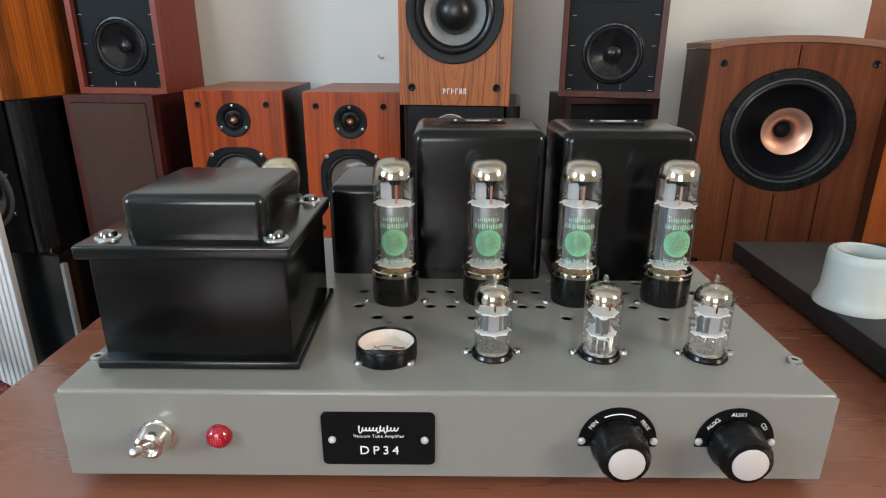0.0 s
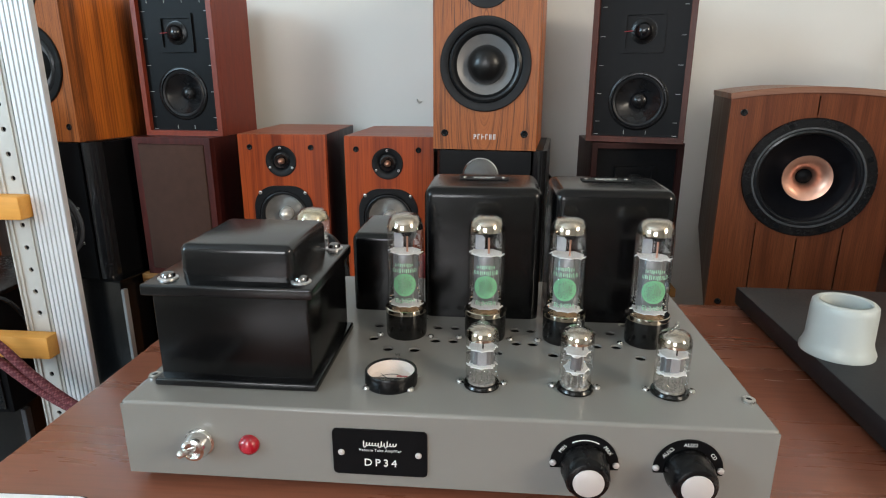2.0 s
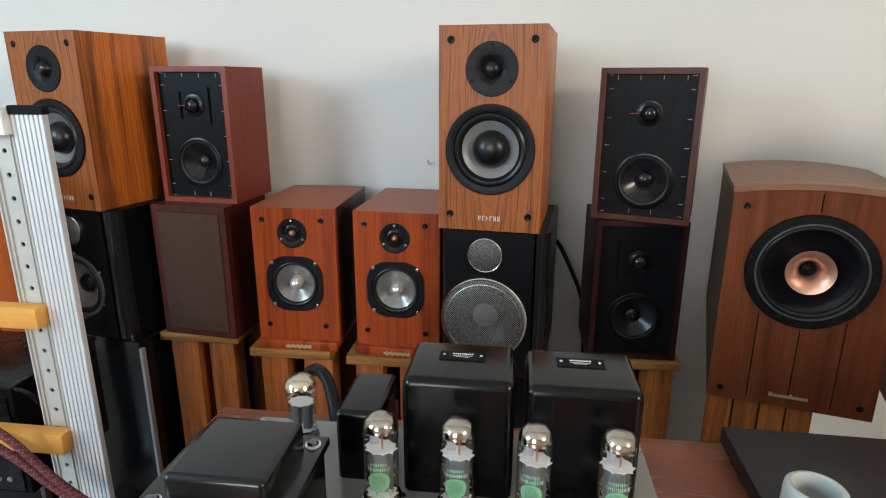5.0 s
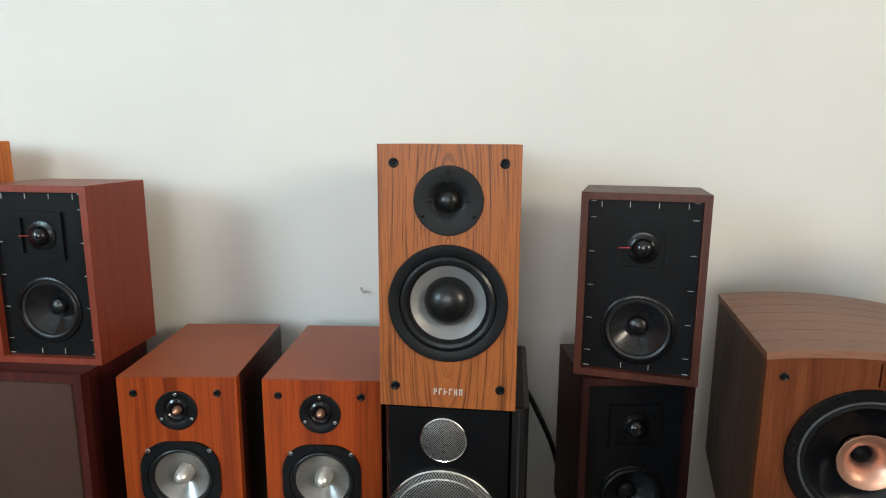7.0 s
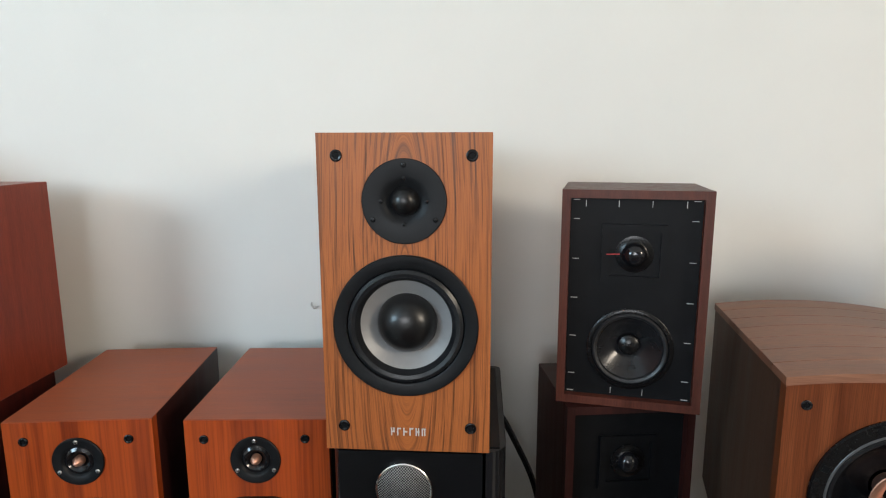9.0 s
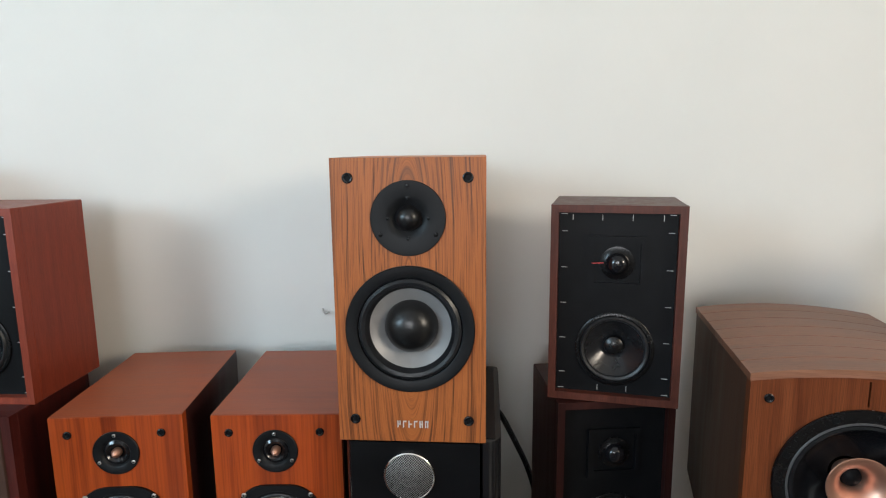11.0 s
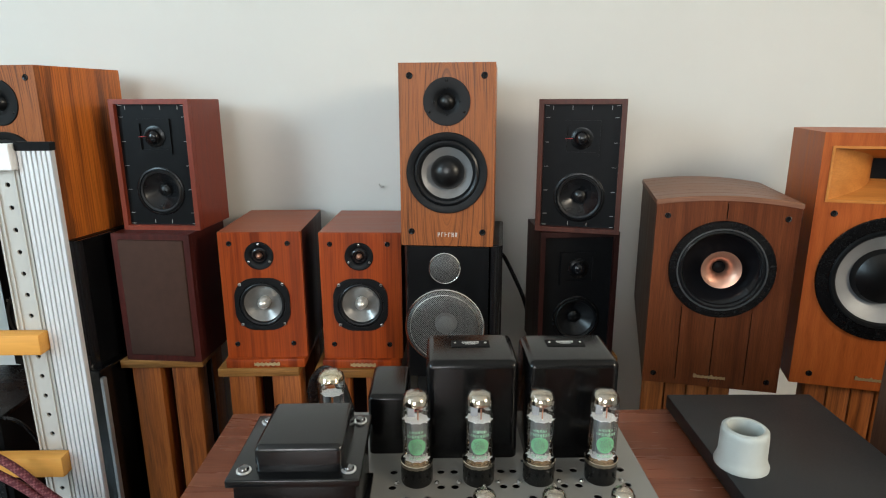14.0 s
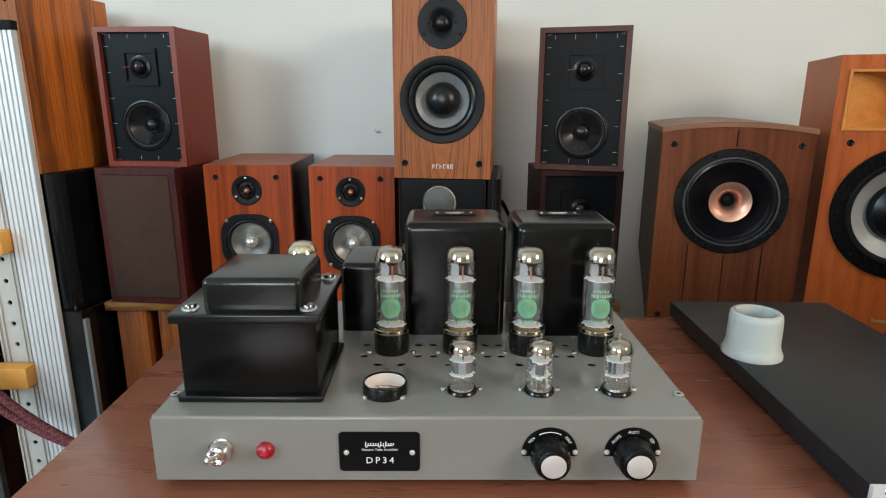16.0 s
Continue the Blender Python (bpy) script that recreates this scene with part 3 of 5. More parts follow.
# front panel: nameplate, lamp, switch and two knobs
np_ = part("nameplate", sheet(rounded(0.0605, 0.0325, 0.003, -0.0355, 0.7852), (), 0.0012, at(0, Y0 - 0.0012, 0)), MATT, amp, "black nameplate with white lettering", smooth=0.4)
YP = Y0 - 0.0014
part("model_lettering", lettering("DP34", 0.0074, at(-0.0352, YP, 0.7780), 1.42), WHITE, np_)
part("small_lettering", lettering("Vacuum Tube Amplifier", 0.0027, at(-0.0352, YP, 0.7872), 1.05), WHITE, np_)
scrawl = [(-0.0462 + 0.0216 * i / 90 + 0.0006 * math.sin(i * 0.8 + 1.2), YP, 0.7916 + 0.0013 * math.sin(i * 0.8) * (1.9 if i < 9 or 44 < i < 50 or 60 < i < 66 else 0.8)) for i in range(91)]
part("script_mark", tube(scrawl, 0.00036, 5), WHITE, np_)
for sx in (-0.0247, 0.0247):
    screw(np_, facing(-0.0355 + sx, Y0 - 0.0012, 0.7848), 0.0021, 0.0014, SILVER, slot=False)
lamp = part("pilot_lamp", lathe([(0.0068, 0), (0.0069, 0.0014), (0.0062, 0.0036), (0.0042, 0.0054), (0.002, 0.0061), (0, 0.0062)], 28, facing(-0.1208, Y0, 0.7864)), RED, amp, "red faceted pilot lamp")
# facets in a lighter red than the lens, painting the sparkle on it
facets = bmesh.new()
for i in range(-4, 5):
    for j in range(-4, 5):
        if i * i + j * j < 17:
            px, pz = i * 0.00128, j * 0.00128
            bmesh.ops.create_icosphere(facets, subdivisions=1, radius=0.00048, matrix=at(-0.1208 + px, Y0 - 0.0061 * math.sqrt(max(0.05, 1 - (px * px + pz * pz) / 0.0069 ** 2)), 0.7864 + pz))
part("facets", facets, RED_GLINT, lamp)
sw = part("toggle_switch", lathe([(0.0098, 0), (0.0098, 0.0012), (0.0086, 0.0014), (0.0090, 0.0052), (0.0074, 0.0105), (0.0056, 0.0112), (0.0052, 0.0085), (0, 0.0085)], 32, facing(-0.1540, Y0, 0.7862)), CHROME, amp, "chromed toggle switch")
bat = lathe([(0.0016, 0), (0.0018, 0.006), (0.0025, 0.0115), (0.0024, 0.0132), (0.0012, 0.0142), (0, 0.0144)], 16)
bat.transform(at(-0.1540, Y0 - 0.0075, 0.7858) @ Vector((-0.0040, -0.0140, 0.0042)).to_track_quat("Z", "Y").to_matrix().to_4x4())
part("lever", bat, CHROME, sw)


def knob(cx, cz, words, arc):
    k = part("control_knob", lathe([(0.0148, 0.0012), (0.0149, 0.0050), (0.0143, 0.0072), (0.0138, 0.0120), (0.0133, 0.0160), (0.0120, 0.0182), (0.0100, 0.0190), (0.0092, 0.0190)], 44, facing(cx, Y0, cz)), BLACK, amp, "black knob with a silver end cap")
    part("end_cap", lathe([(0.0094, 0.0182), (0.0092, 0.0195), (0.0085, 0.0198), (0, 0.0198)], 40, facing(cx, Y0, cz)), SILVER, k)
    pts = [(cx + 0.0208 * math.cos(radians(a)), cz + 0.0208 * math.sin(radians(a))) for a in range(-8, 189, 7)]
    dial = part("dial_plate", sheet(pts, [circle(cx, cz + 0.0012, 0.002, 8)], 0.001, at(0, Y0 - 0.001, 0)), MATT, k, "black dial plate with white markings", smooth=0.4)
    for word, ang in words:
        a = radians(ang)
        part("lettering", lettering(word, 0.0033, at(cx + 0.0173 * math.cos(a), Y0 - 0.0012, cz + 0.0173 * math.sin(a)) @ Matrix.Rotation(-(a - math.pi / 2), 4, "Y")), WHITE, dial)
    if arc:
        part("scale_arc", tube([(cx + 0.0172 * math.cos(radians(a)), Y0 - 0.0011, cz + 0.0172 * math.sin(radians(a))) for a in range(62, 119, 4)], 0.00035, 5), WHITE, dial)
    for sx in (-0.0192, 0.0192):
        screw(dial, facing(cx + sx, Y0 - 0.001, cz + 0.0006), 0.0021, 0.0014, SILVER, slot=False)


knob(0.0922, 0.7845, (("MIN", 142), ("MAX", 38)), True)
knob(0.1545, 0.7845, (("AUX2", 138), ("AUX1", 90), ("CD", 36)), False)

# meter sunk in a bezel on the top plate
mx, my = -0.0342, 0.3085
mt = part("level_meter", lathe([(0.0178, 0), (0.0180, 0.005), (0.0177, 0.0090), (0.0173, 0.0098), (0.0163, 0.0098), (0.0161, 0.0092), (0.0160, 0.0012), (0.002, 0.0012), (0, 0.0012)], 48, at(mx, my, ZT)), BLACK, amp, "round black-rimmed level meter")
face = part("dial", lathe([(0.01595, 0.0086), (0.01585, 0.0020), (0.0157, 0.0017), (0, 0.0017)], 40, at(mx, my, ZT)), IVORY, mt, "cream dial with red marking")
lip = bmesh.new()
block(-0.0148, 0.0148, -0.0142, 0.0012, 0.0016, 0.0026, bm=lip)
lip.transform(at(mx, my, ZT))
for v in lip.verts:
    if v.co.y < my - 0.01:
        v.co.x = mx + (v.co.x - mx) * 0.45
part("lower_mask", lip, MATT, face)
part("red_zone", block(mx + 0.003, mx + 0.0105, my + 0.0040, my + 0.0056, ZT + 0.0018, ZT + 0.0021), REDMARK, face)
nd = tube([(mx, my - 0.003, ZT + 0.0024), (mx - 0.0085, my + 0.0068, ZT + 0.0024)], 0.00022, 5)
part("needle", nd, MATT, face)
part("scale_lines", tube([(mx + 0.0115 * math.cos(radians(a)), my - 0.004 + 0.0115 * math.sin(radians(a)), ZT + 0.0019) for a in range(35, 146, 6)], 0.00018, 4), MATT, face)
part("cover_glass", lathe([(0.0161, 0.0090), (0, 0.0091)], 36, at(mx, my, ZT)), LENS_GLASS, mt)
for sx, sy in ((-0.0150, -0.0100), (0.0142, -0.0100), (0.0155, 0.0085)):
    screw(mt, at(mx + sx, my + sy, ZT), 0.0028, 0.0022)

# valve sockets' screws and printing stay with the top plate
for tx in TUBES:
    for sx in (-0.0205, 0.0205):
        screw(amp, at(tx + sx, TY - 0.006, ZT), 0.0024, 0.0018)
for tx in SMALL:
    for sx in (-0.0148, 0.0148):
        screw(amp, at(tx + sx, SY + 0.002, ZT), 0.0026, 0.0020)
for word, x in (("V1", TUBES[0] - 0.001), ("V4", TUBES[3] + 0.004)):
    part("printing", lettering(word, 0.0042, at(x, 0.3495, ZT + 0.0004) @ Matrix.Rotation(radians(-90), 4, "X")), MATT, amp)


def mica(r, z, spikes, thick=0.0007, m=None):
    """A spacer disc with teeth that touch the bulb."""
    pts = []
    for i in range(spikes * 4):
        a = 2 * math.pi * i / (spikes * 4)
        rr = r if i % 4 == 0 else r * 0.86
        pts.append((rr * math.cos(a), rr * 0.82 * math.sin(a)))
    b = sheet(pts, (), thick)
    for v in b.verts:
        v.co = Vector((v.co.x, v.co.z, z + v.co.y + (0.0012 * math.sin(v.co.x * 900) if abs(v.co.x) > r * 0.8 else 0)))
    return b


def power_tube(turn=0.0):
    """Octal pentode: bakelite base with a metal rim, straight bulb, getter flash, two micas and an anode."""
    t = thing("power_tube", at(0, 0, 0), "clear glass power valve with green print, in a socket", "vacuum tube", "power tubes on the amplifier")
    base = part("tube_base", lathe([(0, 0), (0.0158, 0), (0.0163, 0.002), (0.0165, 0.0225), (0.0158, 0.0228), (0.0146, 0.0195), (0.003, 0.0195)], 40), BASE, t, "glossy black base")
    part("metal_rim", lathe([(0.0166, 0.0205), (0.0168, 0.0215), (0.0167, 0.0240), (0.0160, 0.0244), (0.0158, 0.0225)], 40), GETTER, base, "tarnished metal rim")
    gl = [(0.0140, 0.0225), (0.0143, 0.030), (0.0143, 0.084), (0.0140, 0.0905), (0.0128, 0.0955), (0.0104, 0.0985), (0.0070, 0.0998), (0.0035, 0.1003), (0, 0.1004)]
    bulb = part("glass_bulb", lathe(gl, 44), GLASS, t, "clear glass bulb")
    part("getter", lathe([(0.01365, 0.0882), (0.0134, 0.0905), (0.0123, 0.0948), (0.0100, 0.0977), (0.0068, 0.0990), (0, 0.0995)], 40), GETTER, bulb, "silvery brown getter flash")
    an = bmesh.new()
    block(-0.0062, 0.0062, -0.0052, 0.0052, 0.0300, 0.0700, 0.0014, 2, bm=an)
    for sx in (-1, 1):
        block(sx * 0.0080 - 0.0018, sx * 0.0080 + 0.0018, -0.0008, 0.0008, 0.0300, 0.0700, bm=an)
    anode = part("anode", an, PLATE, t, "grey sheet-metal anode")
    upper = block(-0.0088, -0.0016, -0.0012, 0.0004, 0.0725, 0.0840, 0.0002, 1)
    part("heat_fin", upper, PLATE_LIGHT, anode)
    part("mica_upper", mica(0.0141, 0.0694, 10, 0.0007), MICA, t, "white mica spacer")
    part("mica_lower", mica(0.0141, 0.0262, 10, 0.0007), MICA, t, "white mica spacer")
    part("getter_holder", lathe([(0.0036, 0.0835), (0.0042, 0.0850), (0.0042, 0.0880), (0.003, 0.0885), (0, 0.0880)], 18, at(0.0012, -0.003, 0)), MATT, t)
    part("support_rod", lathe([(0.0008, 0.0305), (0.0008, 0.0850), (0, 0.0850)], 8, at(0.0018, -0.0028, 0)), COPPER, t, "copper support rod")
    rods = bmesh.new()
    for x, y in ((-0.009, 0), (0.009, 0), (-0.0035, -0.004), (0.005, 0.004), (0, 0.005)):
        lathe([(0.0005, 0.0235), (0.0005, 0.0325), (0, 0.0325)], 6, at(x, y, 0), rods)
    part("lead_wires", rods, STEEL, t)
    part("stem", lathe([(0.0130, 0.0212), (0.0095, 0.0235), (0.0060, 0.0262), (0, 0.0266)], 28), AMBER, t, "amber glass stem press")

    part("print_disc", print_disc(turn), GREEN, bulb, "round green print")
    for k, (w, z, h) in enumerate(((0.0150, 0.0622, 0.0036), (0.0196, 0.0576, 0.0042))):
        b = bmesh.new()
        rng = random.Random(3 + k)
        x = -w / 2
        while x < w / 2 - 0.0004:
            e = min(x + rng.uniform(0.0004, 0.0009), w / 2)
            block(x, e, 0, 0.00005, z - h / 2 * rng.uniform(0.5, 1), z + h / 2 * rng.uniform(0.4, 1), bm=b)
            x = e + rng.uniform(0.0005, 0.0010)
        for v in b.verts:
            a = v.co.x / 0.01437 + turn
            rad = 0.01437 + (0.00004 if v.co.y > 0 else 0)
            v.co = Vector((rad * math.sin(a), -rad * math.cos(a), v.co.z))
        tagged(part("trade_mark", b, GREEN_PALE, bulb), kind="stuff")
    me = lettering("EL34EH", 0.0050, at(0, 0, 0.0332), 1.0)
    for v in me.vertices:
        a = v.co.x / 0.01440 + turn
        rad = 0.01448 - v.co.y
        v.co = Vector((rad * math.sin(a), -rad * math.cos(a), v.co.z))
    part("type_lettering", me, GREEN_PALE, bulb)
    return t


def print_disc(turn):
    """A disc of green ink with worn plain marks left clear in it."""
    rng = random.Random(11)
    b = bmesh.new()
    n, c, r0 = 56, 0.0462, 0.0092
    step = 2 * r0 / n
    grid = {}

    def vert(i, j):
        if (i, j) not in grid:
            x, z = -r0 + i * step, -r0 + j * step
            d = math.hypot(x, z)
            if d > r0 * 0.97:
                x, z = x / d * r0, z / d * r0
            a = x / 0.01437 + turn
            grid[i, j] = b.verts.new((0.01437 * math.sin(a), -0.01437 * math.cos(a), c + z))
        return grid[i, j]

    for i in range(n):
        for j in range(n):
            x, z = -r0 + (i + 0.5) * step, -r0 + (j + 0.5) * step
            d = math.hypot(x, z)
            worn = noise.noise(Vector((x * 1500, z * 1200, 3.0))) > (0.02 if d < r0 * 0.6 else 0.16) and d < r0 * 0.82
            if d < r0 and not worn:
                b.faces.new((vert(i, j), vert(i + 1, j), vert(i + 1, j + 1), vert(i, j + 1)))
    return b


pw = power_tube(0.06)
pw.matrix_basis = at(TUBES[0], TY, ZT)
for tx in TUBES[1:]:
    copy_thing(pw, at(tx, TY, ZT) @ Matrix.Rotation(-0.07 if tx == TUBES[1] else (-0.25 if tx == TUBES[2] else -0.12), 4, "Z"))


def small_tube():
    """Miniature double triode on a black socket ring."""
    t = thing("preamp_tube", at(0, 0, 0), "small clear glass preamplifier valve in a black socket", "vacuum tube", "small tubes on the amplifier")
    part("socket_ring", lathe([(0.0122, 0), (0.0124, 0.0012), (0.0116, 0.0028), (0.0104, 0.0030), (0.0100, 0.0016), (0, 0.0014)], 36), BASE, t, "glossy black socket ring")
    gl = [(0.0088, 0.0022), (0.0105, 0.0045), (0.0109, 0.008), (0.0109, 0.0360), (0.0106, 0.0390), (0.0092, 0.0420), (0.0062, 0.0440), (0.0032, 0.0447), (0.0019, 0.0462), (0.0016, 0.0485), (0.0012, 0.0500), (0, 0.0503)]
    bulb = part("glass_bulb", lathe(gl, 36), GLASS, t, "clear glass bulb with a sealed tip")
    part("getter", lathe([(0.0106, 0.0350), (0.0104, 0.0370), (0.0098, 0.0395), (0.0085, 0.0418), (0.0057, 0.0434), (0.0030, 0.0440), (0, 0.0443)], 36), GETTER, bulb, "silvery brown getter flash")
    an = bmesh.new()
    for sx in (-1, 1):
        block(sx * 0.0038 - 0.0024, sx * 0.0038 + 0.0024, -0.0035, 0.0035, 0.0160, 0.0265, 0.0006, 1, bm=an)
        block(sx * 0.0070 - 0.0008, sx * 0.0070 + 0.0008, -0.0006, 0.0006, 0.0160, 0.0265, bm=an)
    part("anode", an, PLATE, t, "grey anode pair")
    part("shield", block(-0.0030, 0.0030, -0.0046, -0.0038, 0.0162, 0.0263), PLATE_LIGHT, t, "pale shield plate")
    part("mica_upper", mica(0.0106, 0.0275, 8, 0.0008), MICA, t, "white mica spacer")
    part("mica_lower", mica(0.0106, 0.0150, 8, 0.0008), MICA, t, "white mica spacer")
    part("getter_post", lathe([(0.0005, 0.027), (0.0005, 0.0345), (0, 0.0345)], 6, at(0.0004, -0.0036, 0)), MATT, t)
    pins = bmesh.new()
    for k in range(9):
        a = 2 * math.pi * k / 10 + 0.3
        lathe([(0.00042, 0.0025), (0.00042, 0.0145), (0, 0.0145)], 6, at(0.0066 * math.cos(a), 0.0066 * math.sin(a), 0), pins)
    part("lead_wires", pins, CHROME, t)
    part("stem", lathe([(0.0096, 0.0030), (0.0090, 0.0046), (0.0045, 0.0050), (0, 0.0044)], 28), STEM, t, "glass button stem")
    return t


st = small_tube()
st.matrix_basis = at(SMALL[0], SY, ZT)
for tx, ang in zip(SMALL[1:], (78, 8)):
    copy_thing(st, pose(tx, SY, ZT, 0, 0, ang))

# rectifier behind the power transformer
rt = thing("rectifier_tube", at(RECT[0], RECT[1], ZT), "clear glass rectifier valve behind the power transformer", "vacuum tube")
part("tube_base", lathe([(0, 0), (0.0150, 0), (0.0155, 0.002), (0.0155, 0.0205), (0.0148, 0.021), (0.004, 0.0195)], 36), BASE, rt, "glossy black base")
rb = part("glass_bulb", lathe([(0.0132, 0.0200), (0.0136, 0.025), (0.0136, 0.058), (0.0150, 0.063), (0.0158, 0.069), (0.0154, 0.0755), (0.0136, 0.0805), (0.0100, 0.0838), (0.005, 0.0850), (0, 0.0852)], 40), GLASS, rt, "clear glass bulb with a domed top")
part("getter", lathe([(0.0150, 0.0742), (0.0136, 0.0792), (0.0098, 0.0828), (0.005, 0.0840), (0, 0.0842)], 36), GETTER_GOLD, rb, "golden getter flash")
for sx in (-0.0056, 0.0056):
    part("anode", block(sx - 0.0038, sx + 0.0038, -0.005, 0.005, 0.029, 0.055, 0.0012, 2), PLATE, rt)
part("mica_upper", mica(0.0134, 0.0565, 9), MICA, rt)
part("mica_lower", mica(0.0134, 0.0275, 9), MICA, rt)

# mains lead looping behind the amplifier, and a speaker plug
lead = thing("power_cable", at(0, 0, 0), "thick black mains cable looping behind the amplifier", "cable")
part("cord", tube(spline([(-0.120, 0.535, 0.782), (-0.130, 0.562, 0.800), (-0.146, 0.590, 0.826), (-0.164, 0.606, 0.834), (-0.180, 0.616, 0.822), (-0.190, 0.626, 0.796), (-0.193, 0.642, 0.766), (-0.194, 0.655, 0.72), (-0.194, 0.66, 0.60)], 8), 0.0075, 12), BLACK, lead)
plug = thing("speaker_plug", at(-0.0385, 0.550, DESK_Z), "red banana plug at the back of the amplifier", "plug")
part("barrel", lathe([(0, 0), (0.006, 0), (0.006, 0.060), (0.0045, 0.077), (0.002, 0.08), (0, 0.08)], 16), REDPLUG, plug)

# ---- loudspeakers ----
def cabinet(parent, w, d, h, holes, front_mat, side_mat, top_mat=None, t=0.016, bevel=0.0012):
    """A veneered box: open-fronted body, front board with cut-outs, and a top veneer where it differs."""
    b = block(-w / 2, w / 2, t, d, 0, h, bevel, 2)
    bmesh.ops.delete(b, geom=[f for f in b.faces if f.normal.y < -0.9 and f.calc_area() > w * h * 0.5], context="FACES")
    body = part("cabinet_body", b, side_mat, parent)
    fb = part("front_board", sheet(rect(-w / 2, w / 2, 0, h), holes, t), front_mat, parent, smooth=0)
    if top_mat:
        part("top_veneer", block(-w / 2 + 0.0005, w / 2 - 0.0005, 0.001, d - 0.0005, h - 0.0005, h + 0.0012), top_mat, parent)
    return fb


def ring_screws(parent, x, z, r, count, y, material=None, start=0.0, size=0.0032):
    for k in range(count):
        a = start + 2 * math.pi * k / count
        screw(parent, facing(x + r * math.cos(a), y, z + r * math.sin(a)), size, 0.0015, material or MATT)


def socket(parent, x, z, r=0.0058):
    """A grille peg socket: black cup with a dark hole."""
    c = part("peg_socket", lathe([(r, 0), (r, 0.0012), (r * 0.8, 0.0018), (r * 0.55, 0.0014), (r * 0.5, 0.0006), (0, 0.0006)], 20, facing(x, 0, z)), BLACK, parent, "black grille socket")
    part("hole", lathe([(r * 0.5, 0.0008), (0, 0.0008)], 14, facing(x, 0, z)), MATT, c)


def veneer_speaker(m, label):
    """Two-way bookshelf box in striped rosewood veneer."""
    w, d, h = 0.207, 0.262, 0.3965
    s = thing("bookshelf_speaker", m, label, "loudspeaker", "rosewood two-way speakers")
    zt, zw = 0.3165, 0.164
    cabinet(s, w, d, h, [circle(0, zt, 0.030), circle(0, zw, 0.076, 56)], ROSE, ROSE_SIDE)
    tw = part("tweeter", lathe([(0.0506, 0), (0.0506, 0.002), (0.0498, 0.0028), (0.031, 0.0028), (0.024, 0.0012), (0.0185, -0.0025), (0.0175, -0.003)], 52, facing(0, 0, zt)), RUBBER, s, "black tweeter plate with a shallow horn")
    part("dome", lathe([(0.0180, -0.003), (0.0168, -0.001), (0.0160, 0.001), (0.0130, 0.0070), (0.0075, 0.0102), (0, 0.0112)], 36, facing(0, 0, zt)), DOME, tw)
    ring_screws(tw, 0, zt, 0.043, 3, -0.0026, BLACK, radians(90))
    ring_screws(tw, 0, zt, 0.0275, 4, -0.0012, BLACK, 0, 0.0028)
    wf = part("woofer", lathe([(0.0888, 0), (0.0888, 0.0045), (0.0875, 0.0055), (0.0745, 0.0055), (0.0725, 0.0045), (0.0715, 0.0)], 72, facing(0, 0, zw)), RUBBER, s, "woofer with a black rubber frame")
    part("surround", lathe([(0.0720, 0.000), (0.0705, 0.0035), (0.0665, 0.0058), (0.0620, 0.0042), (0.0590, -0.001), (0.0562, -0.004)], 64, facing(0, 0, zw)), CONE_DARK, wf, "shiny rolled rubber surround")
    part("cone", lathe([(0.0566, -0.0035), (0.049, -0.0090), (0.035, -0.0185)], 64, facing(0, 0, zw)), CONE, wf, "silver-grey cone")
    part("dust_cap", lathe([(0.0376, -0.017), (0.0368, -0.011), (0.0320, 0.000), (0.0235, 0.0080), (0.0128, 0.0122), (0, 0.0135)], 52, facing(0, 0, zw)), DOME, wf, "black domed dust cap")
    for x in (-0.0798, 0.0798):
        for z in (0.0325, 0.370):
            socket(s, x, z, 0.0072)
    logo = bmesh.new()
    for k in range(6):
        x = -0.0205 + k * 0.0078
        block(x, x + 0.0016, -0.0012, 0, 0.021, 0.031, bm=logo)
        if k in (0, 4, 5):
            block(x + 0.003, x + 0.0046, -0.0012, 0, 0.021 + (0.004 if k == 0 else 0), 0.031, bm=logo)
        block(x, x + 0.005, -0.0012, 0, 0.0293 if k % 2 else 0.0252, 0.031 if k % 2 else 0.0268, bm=logo)
    part("trade_badge", logo, SILVER, s, "small silver badge of plain bars")
    return s


veneer_speaker(pose(0.0131, 1.1551, 0.8757, 0, 0, -6.6), "rosewood-veneered two-way bookshelf speaker on a black speaker")
veneer_speaker(pose(-0.884 - 0.1035 * math.cos(radians(12)), 1.213 + 0.1035 * math.sin(radians(12)), 0.8757, 0, 0, -12), "rosewood-veneered bookshelf speaker with strong dark stripes on its side")


